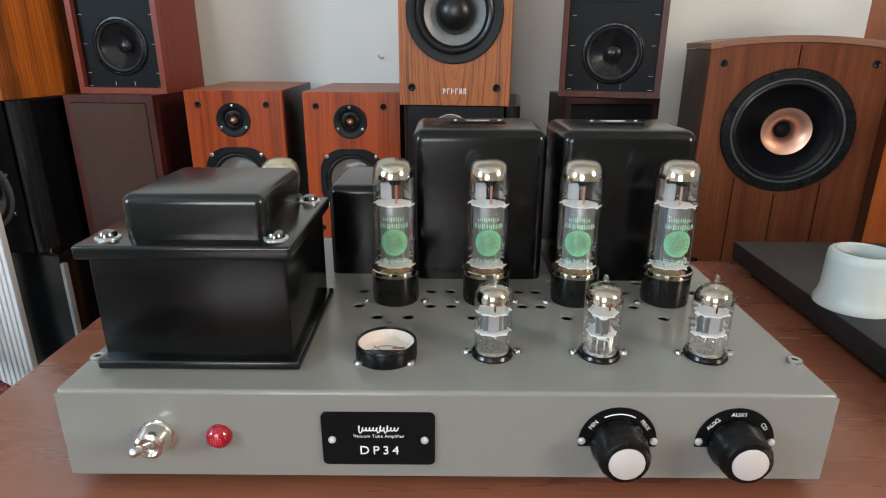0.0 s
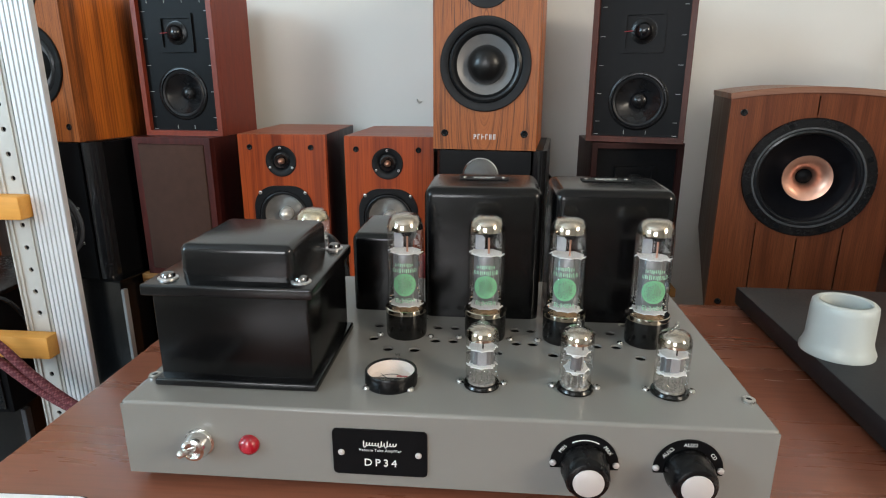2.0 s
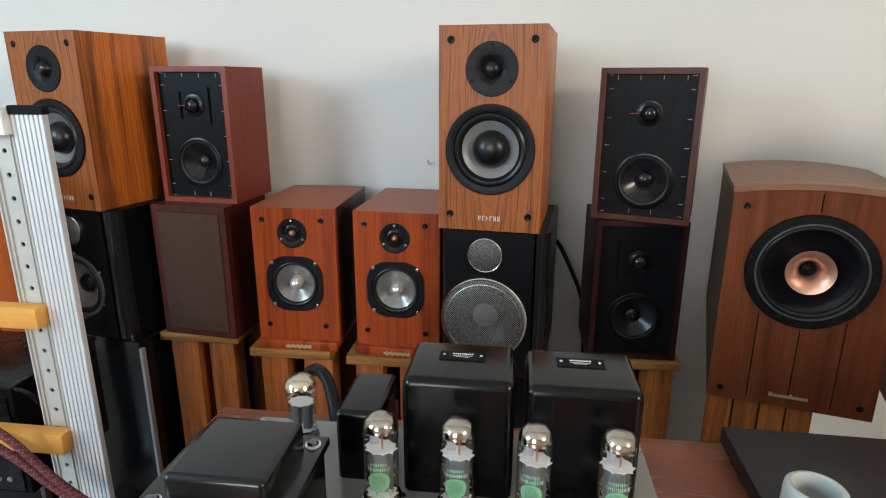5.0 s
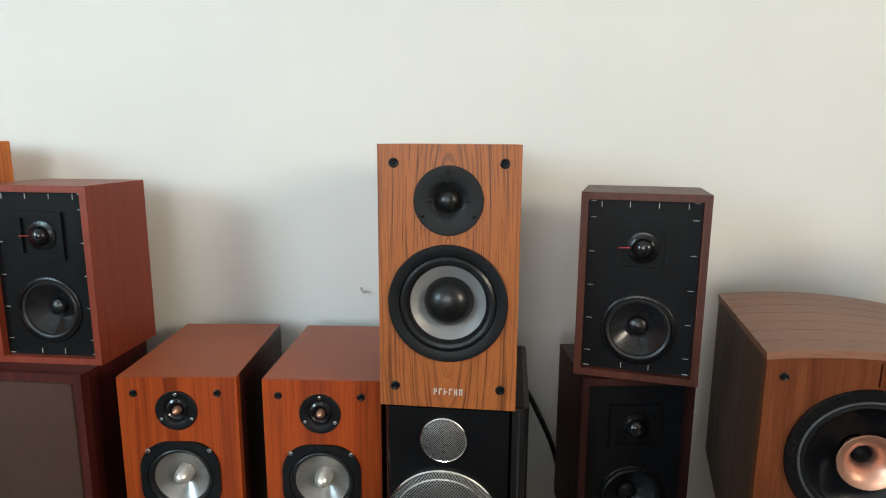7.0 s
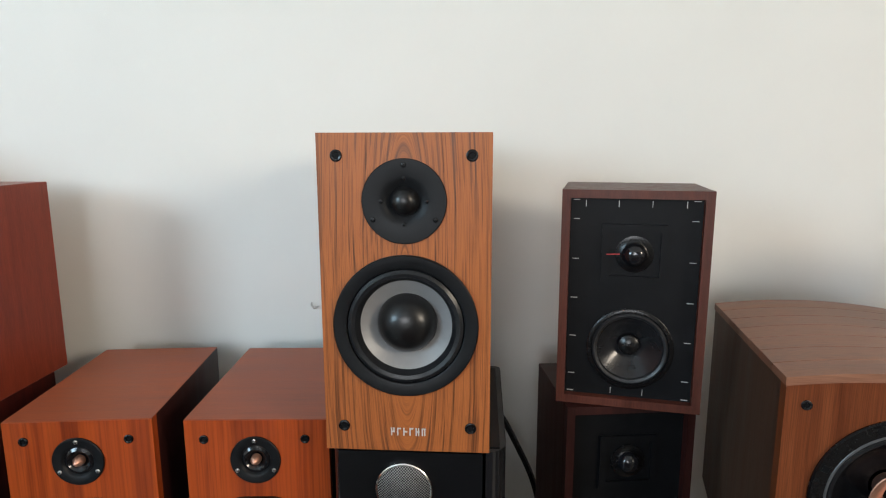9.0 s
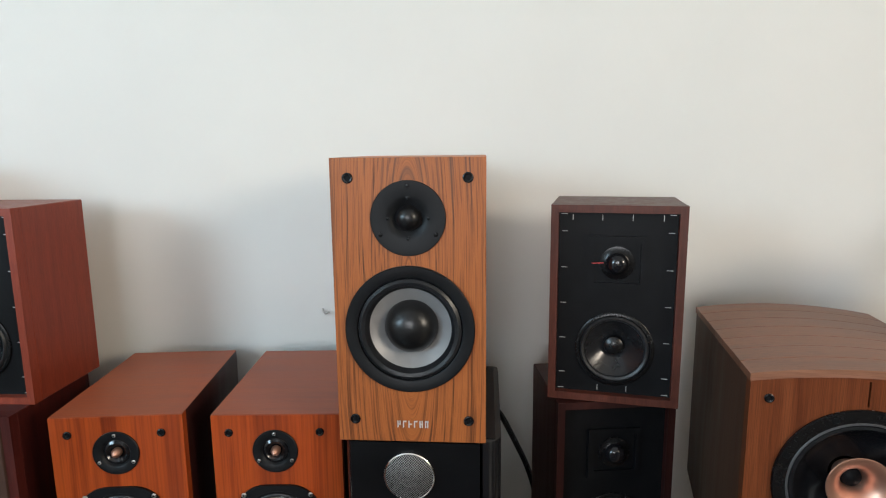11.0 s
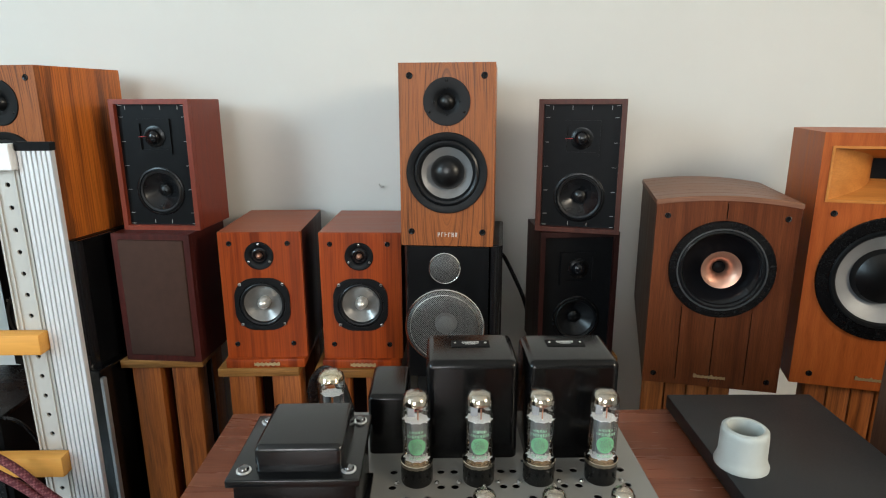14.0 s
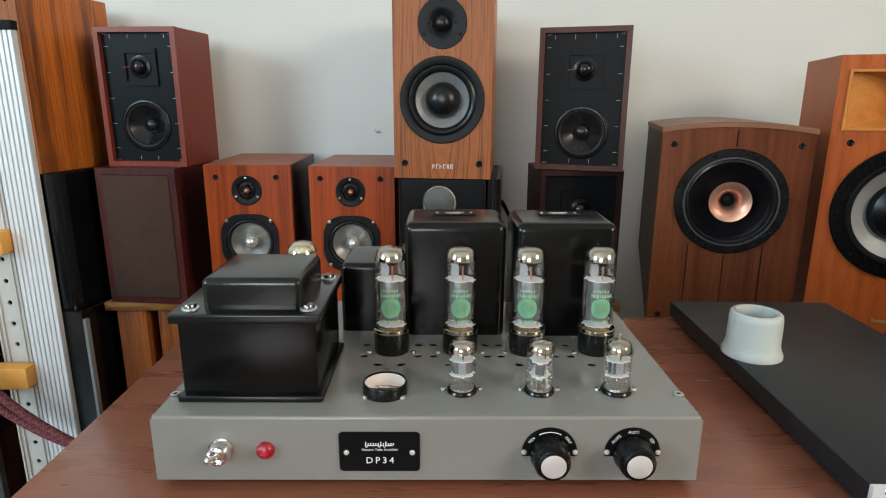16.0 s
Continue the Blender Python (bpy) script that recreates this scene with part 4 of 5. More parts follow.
def black_speaker(m, label, grilles):
    """Black two-way with rounded lacquered edges."""
    w, d, h = 0.226, 0.30, 0.322
    s = thing("black_speaker", m, label, "loudspeaker", "black speakers under the rosewood ones")
    zt, zw, xw = 0.270, 0.128, -0.017
    out = []
    for sx, sy, a0 in ((1, 1, 0), (-1, 1, 90), (-1, -1, 180), (1, -1, 270)):
        r = 0.026 if sy < 0 else 0.01
        for i in range(9):
            a = radians(a0 + 90 * i / 8)
            out.append((sx * (w / 2 - r) + r * math.cos(a), d / 2 + 0.002 + sy * (d / 2 - r) + r * math.sin(a)))
    b = sheet(out, (), h - 0.001)
    for v in b.verts:
        v.co = Vector((v.co.x, v.co.z, v.co.y))
    bmesh.ops.delete(b, geom=[f for f in b.faces if abs(f.calc_center_median().y - 0.002) < 1e-4], context="FACES")
    b2 = part("cabinet_body", b, PILLAR, s, "glossy black rounded body", smooth=0.5)
    fb = part("front_board", sheet(rect(-w / 2 + 0.012, w / 2 - 0.030, 0.0, h - 0.002), [circle(xw, zw, 0.075, 48), circle(xw, zt, 0.026)], 0.0038, at(0, -0.0022, 0)), BLACKASH, s, "satin black front board", smooth=0)
    part("side_skin", block(w / 2 - 0.0008, w / 2 + 0.0006, 0.036, d - 0.012, 0.002, h - 0.003), BLACKASH, s)
    part("top_skin", block(-w / 2 + 0.008, w / 2 - 0.008, 0.014, d - 0.01, h - 0.0014, h + 0.0002), BLACKASH, s)
    tw = part("tweeter", lathe([(0.0365, 0), (0.0365, 0.004), (0.0352, 0.0052), (0.0342, 0.0048)], 48, facing(xw, -0.002, zt)), CHROME, s, "tweeter behind a silver mesh")
    part("mesh", lathe([(0.0344, 0.0046), (0.030, 0.0068), (0.020, 0.0088), (0, 0.010)], 44, facing(xw, -0.002, zt)), GRILLE_FINE, tw, "silver perforated mesh")
    part("dome", lathe([(0.0345, 0.0), (0.018, 0.0006), (0.013, 0.0050), (0.006, 0.0072), (0, 0.0078)], 32, facing(xw, -0.002, zt)), CONE_DARK, tw)
    if grilles:
        wf = part("woofer", lathe([(0.0925, 0), (0.0925, 0.005), (0.0908, 0.0068), (0.0885, 0.0062)], 72, facing(xw, -0.002, zw)), CHROME, s, "woofer behind a round perforated grille")
        part("mesh", lathe([(0.0887, 0.0060), (0.084, 0.0092), (0.066, 0.0128), (0.045, 0.0150), (0.02, 0.0164), (0, 0.0168)], 64, facing(xw, -0.002, zw)), GRILLE, wf, "silver perforated grille")
        part("bead", lathe([(0.0812, 0.0100), (0.0806, 0.0112), (0.0796, 0.0116), (0.0790, 0.0108)], 64, facing(xw, -0.002, zw)), STEEL, wf)
        part("surround", lathe([(0.0885, 0.0008), (0.074, 0.0010), (0.070, 0.004), (0.064, 0.003), (0.060, -0.003)], 56, facing(xw, -0.0024, zw)), RUBBER, wf)
        part("cone", lathe([(0.0605, -0.003), (0.026, -0.022)], 56, facing(xw, -0.002, zw)), CONE_DARK, wf, "dark cone behind the mesh")
        part("dust_cap", lathe([(0.027, -0.022), (0.022, -0.012), (0.011, -0.007), (0, -0.006)], 36, facing(xw, -0.002, zw)), CONE, wf)
    else:
        wf = part("woofer", lathe([(0.080, 0), (0.080, 0.003), (0.079, 0.0038), (0.072, 0.0038), (0.071, 0.001)], 64, facing(xw, -0.002, zw)), GASKET, s, "bare black woofer in a grey ring")
        part("surround", lathe([(0.0715, 0.001), (0.068, 0.005), (0.062, 0.004), (0.058, -0.002)], 56, facing(xw, -0.002, zw)), CONE_DARK, wf)
        part("cone", lathe([(0.0585, -0.002), (0.024, -0.024)], 56, facing(xw, -0.002, zw)), CONE_CLEAR, wf, "grey cone")
        part("dust_cap", lathe([(0.025, -0.024), (0.020, -0.016), (0.010, -0.012), (0, -0.011)], 36, facing(xw, -0.002, zw)), DOME, wf)
        ring_screws(wf, xw, zw, 0.083, 6, -0.003, STEEL, radians(30), 0.004)
    return s


black_speaker(pose(0.0255, 1.1555, 0.5535, 0, 0, -6.6), "black speaker with round silver mesh grilles, under a rosewood speaker", True)
black_speaker(pose(-0.884 - 0.088, 1.213 + 0.020, 0.5535, 0, 0, -12), "black speaker with a bare ringed woofer, under a rosewood speaker", False)


def monitor(m, w, d, h, label, wood_mat, grille=False, tabbed=True, low=0.0955, high=0.2285):
    """Small broadcast monitor: wooden frame round a recessed black baffle with fastening tabs, or a cloth grille."""
    s = thing("monitor_speaker", m, label, "loudspeaker", "small mahogany monitors")
    f, dep = 0.0150 if grille else 0.0118, 0.013
    b = block(-w / 2, w / 2, dep + 0.004, d, 0, h, 0.001, 1)
    bmesh.ops.delete(b, geom=[f for f in b.faces if f.normal.y < -0.9 and f.calc_area() > w * h * 0.5], context="FACES")
    part("cabinet_body", b, wood_mat, s)
    part("front_frame", sheet(rect(-w / 2, w / 2, 0, h), [rect(-w / 2 + f, w / 2 - f, f, h - f)], dep + 0.004), wood_mat, s, smooth=0)
    if grille:
        part("grille", block(-w / 2 + f + 0.001, w / 2 - f - 0.001, -0.0035, 0.012, f + 0.001, h - f - 0.001, 0.003, 2), CLOTH, s, "brown woven cloth grille")
        return s
    zw, zt, xw = low, high, 0.0015
    # untabbed: blacker baffle, surround and cone paint in the shade it stands in
    bf = part("baffle", sheet(rect(-w / 2 + f, w / 2 - f, f, h - f), [circle(xw, zw, 0.0540, 40)], 0.0038, at(0, dep, 0)), BAFFLE if tabbed else MATT, s, "recessed black baffle", smooth=0)
    felt = part("felt_square", sheet(rect(xw - 0.0445, xw + 0.0415, zt - 0.042, zt + 0.042), [rect(xw - 0.034, xw + 0.034, zt - 0.031, zt + 0.031)], 0.005, at(0, dep - 0.005, 0)), BAFFLE if tabbed else MATT, bf, "black felt surround", smooth=0)
    tw = part("tweeter", lathe([(0.026, 0), (0.026, 0.002), (0.018, 0.003), (0.0165, 0.004)], 36, facing(xw, dep, zt)), BLACK, s)
    part("dome", lathe([(0.0165, 0.004), (0.0155, 0.010), (0.0115, 0.0150), (0.006, 0.0172), (0, 0.0178)], 28, facing(xw, dep, zt)), CONE_GLOSS, tw, "black mesh dome")
    if tabbed:
        part("wire", tube([(xw - 0.038, dep - 0.006, zt - 0.0005), (xw - 0.020, dep - 0.006, zt + 0.0005)], 0.0008, 6), REDMARK, tw, "thin red wire")
    wf = part("woofer", lathe([(0.0600, 0), (0.0600, 0.002), (0.0585, 0.003), (0.054, 0.0030), (0.052, 0.000)], 52, facing(xw, dep, zw)), BLACK, s, "dark woofer")
    part("surround", lathe([(0.0525, 0.001), (0.0500, 0.0035), (0.0465, 0.0018), (0.045, -0.002)], 48, facing(xw, dep, zw)), RIM if tabbed else RUBBER, wf)
    part("cone", lathe([(0.0455, -0.002), (0.034, -0.012), (0.016, -0.024)], 48, facing(xw, dep, zw)), CONE_SMOKE if tabbed else CONE_DARK, wf, "dark translucent cone")
    part("dust_cap", lathe([(0.0165, -0.023), (0.0145, -0.016), (0.008, -0.012), (0, -0.011)], 28, facing(xw, dep, zw)), DOME, wf)
    tabs = []
    for k in range(4):
        x = -w / 2 + f + 0.021 + k * (w - 2 * f - 0.042) / 3
        tabs += [(x, h - f - 0.008, 0.0004, 0.0045), (x, f + 0.008, 0.0004, 0.0045)] if k in (1, 2) else [(x, h - f - 0.008, 0.0004, 0.0045)]
    for k in range(5):
        z = f + 0.030 + k * (h - 2 * f - 0.060) / 4
        tabs += [(-w / 2 + f + 0.009, z, 0.0045, 0.0004), (w / 2 - f - 0.009, z, 0.0045, 0.0004)]
    for x in (-w / 2 + f + 0.008, w / 2 - f - 0.008):
        tabs += [(x, h - f - 0.003, 0.0045, 0.0004), (x, f + 0.003, 0.0045, 0.0004)]
    for x, z, hw, hh in tabs if tabbed else ():
        part("fastening_tab", block(x - hw, x + hw, dep - 0.0012, dep, z - hh, z + hh), TAB, bf)
    return s


def from_left(x, y, z, yaw, w):
    """Pose of a box whose front left foot stands at x, y."""
    return pose(x + w / 2 * math.cos(radians(yaw)), y + w / 2 * math.sin(radians(yaw)), z, 0, 0, yaw)


monitor(from_left(0.2312, 1.2733, 0.8845, -17, 0.1985), 0.1985, 0.172, 0.3125, "brown mahogany monitor with a recessed black baffle, atop another", MAHOG_BROWN, low=0.0845, high=0.2225)
monitor(from_left(0.2440, 1.252, 0.5605, 1.5, 0.1935), 0.1935, 0.18, 0.322, "mahogany monitor beneath another, with its shade painted into darkened colours", MAHOG_SHADED, tabbed=False)
monitor(from_left(-0.7890, 1.3185, 0.8830, -5, 0.1955), 0.1955, 0.171, 0.3165, "mahogany monitor with a recessed black baffle, atop a grilled one", MAHOG)
monitor(from_left(-0.8045, 1.2785, 0.5505, -6, 0.198), 0.198, 0.19, 0.332, "dark red mahogany monitor with its brown cloth grille on", MAHOG_WINE, grille=True)


def plug_speaker(m, label):
    """Small sapele two-way with copper and chrome phase plugs, on a plinth."""
    w, d, h = 0.194, 0.287, 0.3155
    s = thing("small_speaker", m, label, "loudspeaker", "pair of small sapele speakers")
    zt, zw, xo = 0.2585, 0.1385, -0.003
    # sides take the shade-darkened mahogany instead of the front's sapele
    cabinet(s, w, d, h, [circle(xo, zt, 0.022), circle(xo, zw, 0.058, 48)], SAPELE, MAHOG_SHADED, SAPELE_TOP)
    tw = part("tweeter", lathe([(0.034, 0), (0.034, 0.002), (0.033, 0.0028), (0.023, 0.0028), (0.0205, 0.0012), (0.0195, -0.001), (0.016, -0.004), (0.0095, -0.006)], 44, facing(xo, 0, zt)), RUBBER, s, "black tweeter with a copper plug")
    part("diaphragm", lathe([(0.0195, -0.001), (0.015, 0.0012), (0.0115, -0.002), (0.009, -0.004)], 32, facing(xo, 0, zt)), CONE_GLOSS, tw)
    part("phase_plug", lathe([(0.0072, -0.004), (0.0070, 0.002), (0.004, 0.0075), (0.001, 0.0102), (0, 0.0104)], 24, facing(xo, 0, zt)), COPPER, tw, "pointed copper phase plug")
    ring_screws(tw, xo, zt, 0.0285, 3, -0.0026, STEEL, radians(90), 0.003)
    wf = part("woofer", sheet(rounded(0.131, 0.131, 0.048, xo, zw, 10), [circle(xo, zw, 0.0565, 48)], 0.0042, at(0, -0.0042, 0)), RUBBER, s, "woofer in a rounded square black frame", smooth=0.5)
    part("surround", lathe([(0.0568, 0.0042), (0.0556, 0.0042), (0.0545, 0.001), (0.0525, 0.0046), (0.0505, 0.0056), (0.0475, 0.0042), (0.0450, -0.001)], 52, facing(xo, 0, zw)), CONE_DARK, wf, "black rubber surround")
    part("cone", lathe([(0.0455, -0.001), (0.032, -0.0085), (0.021, -0.0155), (0.011, -0.0205)], 52, facing(xo, 0, zw)), CONE_CLEAR, wf, "shiny translucent grey cone")
    part("phase_plug", lathe([(0.0150, -0.0215), (0.0146, -0.008), (0.0125, 0.0015), (0.0080, 0.0080), (0.003, 0.0108), (0, 0.0112)], 32, facing(xo, 0, zw)), PLUG_SATIN, wf, "chrome bullet phase plug")
    for sx in (-0.0505, 0.0505):
        for sz in (-0.0505, 0.0505):
            screw(wf, facing(xo + sx, -0.0042, zw + sz), 0.004, 0.0018, STEEL)
    for x in (-0.0712, 0.0650):
        for z in (0.0360, 0.2885):
            socket(s, x, z, 0.0062)
    pl = part("plinth", block(-0.100, 0.092, -0.014, d - 0.02, -0.0225, 0.0, 0.003, 2), SAPELE, s, "sapele plinth board")
    bd = sheet([(-0.031 + 0.062 * k / 20, -0.0165 + 0.0016 * math.sin(k * 1.6)) for k in range(21)] + [(0.031 - 0.062 * k / 20, -0.0085 + 0.0018 * math.sin(k * 1.9)) for k in range(21)], (), 0.0018, at(0, -0.0156, 0))
    part("badge", bd, BRASS, pl, "worn gilt badge")
    return s


plug_speaker(pose(-0.4270, 1.2185, 0.5805, 0, 0, 0.8), "small sapele speaker with a chrome plugged woofer, beside the grilled monitor")
plug_speaker(pose(-0.1905, 1.2130, 0.5785, 0, 0, -2.3), "small sapele speaker with a chrome plugged woofer, beside the black speaker")


def script_badge(width, z):
    """A cast badge drawn as one plain wavy bar with a taller head at each word."""
    low, high = [], []
    for k in range(25):
        x = width * (k / 24 - 0.5)
        tall = 0.0030 if k in (0, 1, 2, 13, 14) else 0.0
        low.append((x, z - 0.0030 - 0.0007 * math.sin(k * 2.2)))
        high.append((x, z + 0.0026 + tall + 0.0008 * math.sin(k * 1.9)))
    return sheet(low + high[::-1], (), 0.0020, at(0, -0.0018, 0))


def full_range(m, label):
    """Walnut box with an arched slatted top and one wide driver with a copper horn plug."""
    w, d, h = 0.280, 0.335, 0.409
    s = thing("full_range_speaker", m, label, "loudspeaker")
    zd, xd = 0.2725, 0.0
    arch = [(w / 2 - w * i / 14, h + 0.0125 * (1 - (2 * i / 14 - 1) ** 2)) for i in range(15)]
    outline = [(-w / 2, 0), (w / 2, 0), *arch]
    slits = [rect(-0.0012, 0.0012, zd + 0.1095, h + 0.007)] + [rect(x - 0.0011, x + 0.0011, 0.012, zd - 0.112 + abs(x) * 0.35) for x in (-0.071, 0.0, 0.071)]
    part("front_board", sheet(outline, [circle(xd, zd, 0.088, 56), *slits], 0.018), WALNUT, s, "walnut front board with joints", smooth=0)
    part("joint_backing", block(-w / 2 + 0.02, w / 2 - 0.02, 0.0172, 0.0195, 0.006, zd - 0.095), MATT, s)
    part("joint_backing", block(-0.02, 0.02, 0.0172, 0.0195, zd + 0.10, h + 0.006), MATT, s)
    side = [(0.018, 0.0), (d, 0.095), (d, h - 0.001), (0.018, h - 0.001)]
    for sx in (-1, 1):
        b = sheet(side, (), 0.018)
        for v in b.verts:
            v.co = Vector((sx * (w / 2 - v.co.y), v.co.x, v.co.z))
        # the side's shade comes from this darker walnut, not only from the lamps
        part("side_board", b, WALNUT_SIDE_SHADED, s, "brown side board cut back at the foot, darkened for its shaded side", smooth=0)
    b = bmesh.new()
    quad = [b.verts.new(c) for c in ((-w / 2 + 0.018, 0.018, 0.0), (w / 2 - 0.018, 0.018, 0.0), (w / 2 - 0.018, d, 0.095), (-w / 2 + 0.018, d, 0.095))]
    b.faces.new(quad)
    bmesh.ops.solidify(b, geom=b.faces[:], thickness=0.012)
    part("bottom_board", b, WALNUT_SIDE_SHADED, s)
    part("back_board", block(-w / 2 + 0.018, w / 2 - 0.018, d - 0.016, d, 0.095, h), WALNUT_SIDE_SHADED, s)
    n = 7
    for k in range(n):
        y0, y1 = -0.003 + (d + 0.003) * k / n + (0.0006 if k else 0), -0.003 + (d + 0.003) * (k + 1) / n - 0.0006
        b = bmesh.new()
        up, dn = [], []
        for i in range(15):
            x = w / 2 + 0.002 - (w + 0.004) * i / 14
            z = h + 0.0125 * (1 - (2 * i / 14 - 1) ** 2)
            up.append((b.verts.new((x, y0 + 0.0006, z + 0.0105)), b.verts.new((x, y1 - 0.0006, z + 0.0105)), b.verts.new((x, y0, z + 0.0098)), b.verts.new((x, y1, z + 0.0098))))
            dn.append((b.verts.new((x, y0, z)), b.verts.new((x, y1, z))))
        for i in range(14):
            (a, c, e, g), (a2, c2, e2, g2) = up[i], up[i + 1]
            b.faces.new((a, c, c2, a2)), b.faces.new((a, a2, e2, e)), b.faces.new((c, g, g2, c2))
            b.faces.new((e, e2, dn[i + 1][0], dn[i][0])), b.faces.new((g, dn[i][1], dn[i + 1][1], g2)), b.faces.new((dn[i][0], dn[i + 1][0], dn[i + 1][1], dn[i][1]))
        for i in (0, 14):
            b.faces.new((up[i][0], up[i][2], dn[i][0], dn[i][1], up[i][3], up[i][1]))
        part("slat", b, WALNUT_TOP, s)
    fl = part("driver", lathe([(0.1065, 0), (0.1070, 0.003), (0.1055, 0.0055), (0.0905, 0.0055), (0.0885, 0.0035), (0.087, -0.001)], 80, facing(xd, 0, zd)), BLACK, s, "wide black driver with a notched rim")
    for k in range(8):
        a = radians(22.5 + 45 * k)
        nb = block(-0.0045, 0.0045, -0.0045, 0.0035, 0.0050, 0.0062, 0.0008, 1)
        nb.transform(facing(xd, 0, zd) @ Matrix.Rotation(a, 4, "Z") @ at(0, 0.0985, 0))
        part("rim_notch", nb, MATT, fl)
    part("gasket", lathe([(0.0905, 0.0054), (0.0896, 0.0062), (0.0876, 0.0062), (0.0868, 0.0040)], 72, facing(xd, 0, zd)), GASKET, fl, "grey gasket ring")
    part("surround", lathe([(0.0882, 0.002), (0.0855, 0.0048), (0.0815, 0.0052), (0.078, 0.002), (0.0765, -0.002)], 72, facing(xd, 0, zd)), PILLAR, fl, "shiny black surround")
    part("cone", lathe([(0.077, -0.002), (0.068, -0.012), (0.052, -0.024), (0.030, -0.036), (0.022, -0.040)], 72, facing(xd, 0, zd)), CONE_GLOSS, fl, "glossy black cone")
    part("plug_horn", lathe([(0.018, -0.040), (0.019, -0.024), (0.028, -0.009), (0.0395, 0.0005), (0.0410, 0.0022), (0.0402, 0.0034), (0.034, 0.0018), (0.0255, -0.0032), (0.019, -0.0115), (0.0145, -0.022), (0.0128, -0.030), (0, -0.030)], 60, facing(xd, 0, zd)), COPPER, fl, "flared copper plug")
    part("dust_cap", lathe([(0.0146, -0.030), (0.0125, -0.0225), (0.007, -0.0185), (0, -0.0175)], 28, facing(xd, 0, zd)), MATT, fl)
    for x, z in ((-0.1165, 0.386), (0.1165, 0.387), (-0.118, 0.022), (0.117, 0.023)):
        socket(s, x, z, 0.0062)
    bd = script_badge(0.066, 0.0235)
    part("badge", bd, BRASS, s, "gilt script badge drawn as a plain shape")
    return s


full_range(from_left(0.4600, 1.0940, 0.5700, -14, 0.280), "walnut speaker with an arched slatted top and copper-plugged driver")


def horn_speaker(m, label):
    """Cherry cabinet with a wooden horn over a large woofer."""
    w, d, h = 0.312, 0.27, 0.560
    s = thing("horn_speaker", m, label, "loudspeaker")
    zw, z0, z1, hw = 0.2545, 0.420, 0.529, 0.135
    c = 0.03
    out = [(-w / 2 + 0.0, 0.018), (w / 2, 0.018), (w / 2, d - c), (w / 2 - c, d), (-w / 2 + c, d), (-w / 2, d - c)]
    b = sheet(out, (), h)
    for v in b.verts:
        v.co = Vector((v.co.x, v.co.z, v.co.y))
    bmesh.ops.delete(b, geom=[f for f in b.faces if abs(f.calc_center_median().y - 0.018) < 1e-4], context="FACES")
    part("cabinet_body", b, CHERRY, s, "brown side veneer, cut at the rear corners", smooth=0)
    part("front_board", sheet(rect(-w / 2, w / 2, 0, h), [rect(-hw, hw, z0, z1), circle(0, zw, 0.110, 60)], 0.018), CHERRY, s, "orange cherry front board", smooth=0)
    b = bmesh.new()
    rows = []
    for k in range(9):
        t = k / 8
        rx, rz, y = hw - (hw - 0.028) * (1 - (1 - t) ** 1.7), (z1 - z0) / 2 - ((z1 - z0) / 2 - 0.022) * t, 0.002 + 0.105 * t
        zc = (z0 + z1) / 2 + 0.004 * t
        rows.append([b.verts.new((sx * rx, y, zc + sz * rz)) for sx, sz in ((-1, -1), (1, -1), (1, 1), (-1, 1))])
    for a, e in zip(rows, rows[1:]):
        for i in range(4):
            b.faces.new((a[i], a[(i + 1) % 4], e[(i + 1) % 4], e[i]))
    horn = part("horn", b, HORN, s, "flared orange wooden horn", smooth=0.3)
    part("horn_rim", sheet(rect(-hw - 0.004, hw + 0.004, z0 - 0.004, z1 + 0.004), [rect(-hw + 0.001, hw - 0.001, z0 + 0.001, z1 - 0.001)], 0.004, at(0, -0.003, 0)), HORN, horn, smooth=0)
    part("throat", block(-0.03, 0.03, 0.106, 0.108, (z0 + z1) / 2 - 0.02, (z0 + z1) / 2 + 0.028), MATT, horn)
    wf = part("woofer", lathe([(0.136, 0), (0.136, 0.004), (0.1345, 0.0058), (0.1105, 0.0058), (0.109, 0.003)], 80, facing(0, 0, zw)), BLACK, s, "large woofer with a notched black rim")
    for k in range(8):
        a = radians(45 * k)
        nb = block(-0.005, 0.005, -0.005, 0.003, 0.0052, 0.0066, 0.0008, 1)
        nb.transform(facing(0, 0, zw) @ Matrix.Rotation(a, 4, "Z") @ at(0, 0.1245, 0))
        part("rim_notch", nb, MATT, wf)
    part("surround", lathe([(0.1095, 0.003), (0.106, 0.006), (0.100, 0.005), (0.096, 0.000)], 72, facing(0, 0, zw)), RUBBER, wf)
    part("cone", lathe([(0.0965, 0.000), (0.080, -0.014), (0.060, -0.028)], 72, facing(0, 0, zw)), CONE_SILVER, wf, "silver-grey cone")
    part("dust_cap", lathe([(0.062, -0.028), (0.055, -0.012), (0.035, 0.0), (0.015, 0.005), (0, 0.006)], 56, facing(0, 0, zw)), DOME, wf, "black dust cap")
    for x in (-0.118, 0.118):
        for z in (0.026, 0.392):
            socket(s, x, z, 0.0068)
    bd = script_badge(0.055, 0.0250)
    part("badge", bd, BRASS, s, "gilt script badge drawn as a plain shape")
    return s


horn_speaker(from_left(0.7920, 1.0830, 0.5690, -17, 0.312), "cherry speaker with an orange wooden horn above a large woofer")

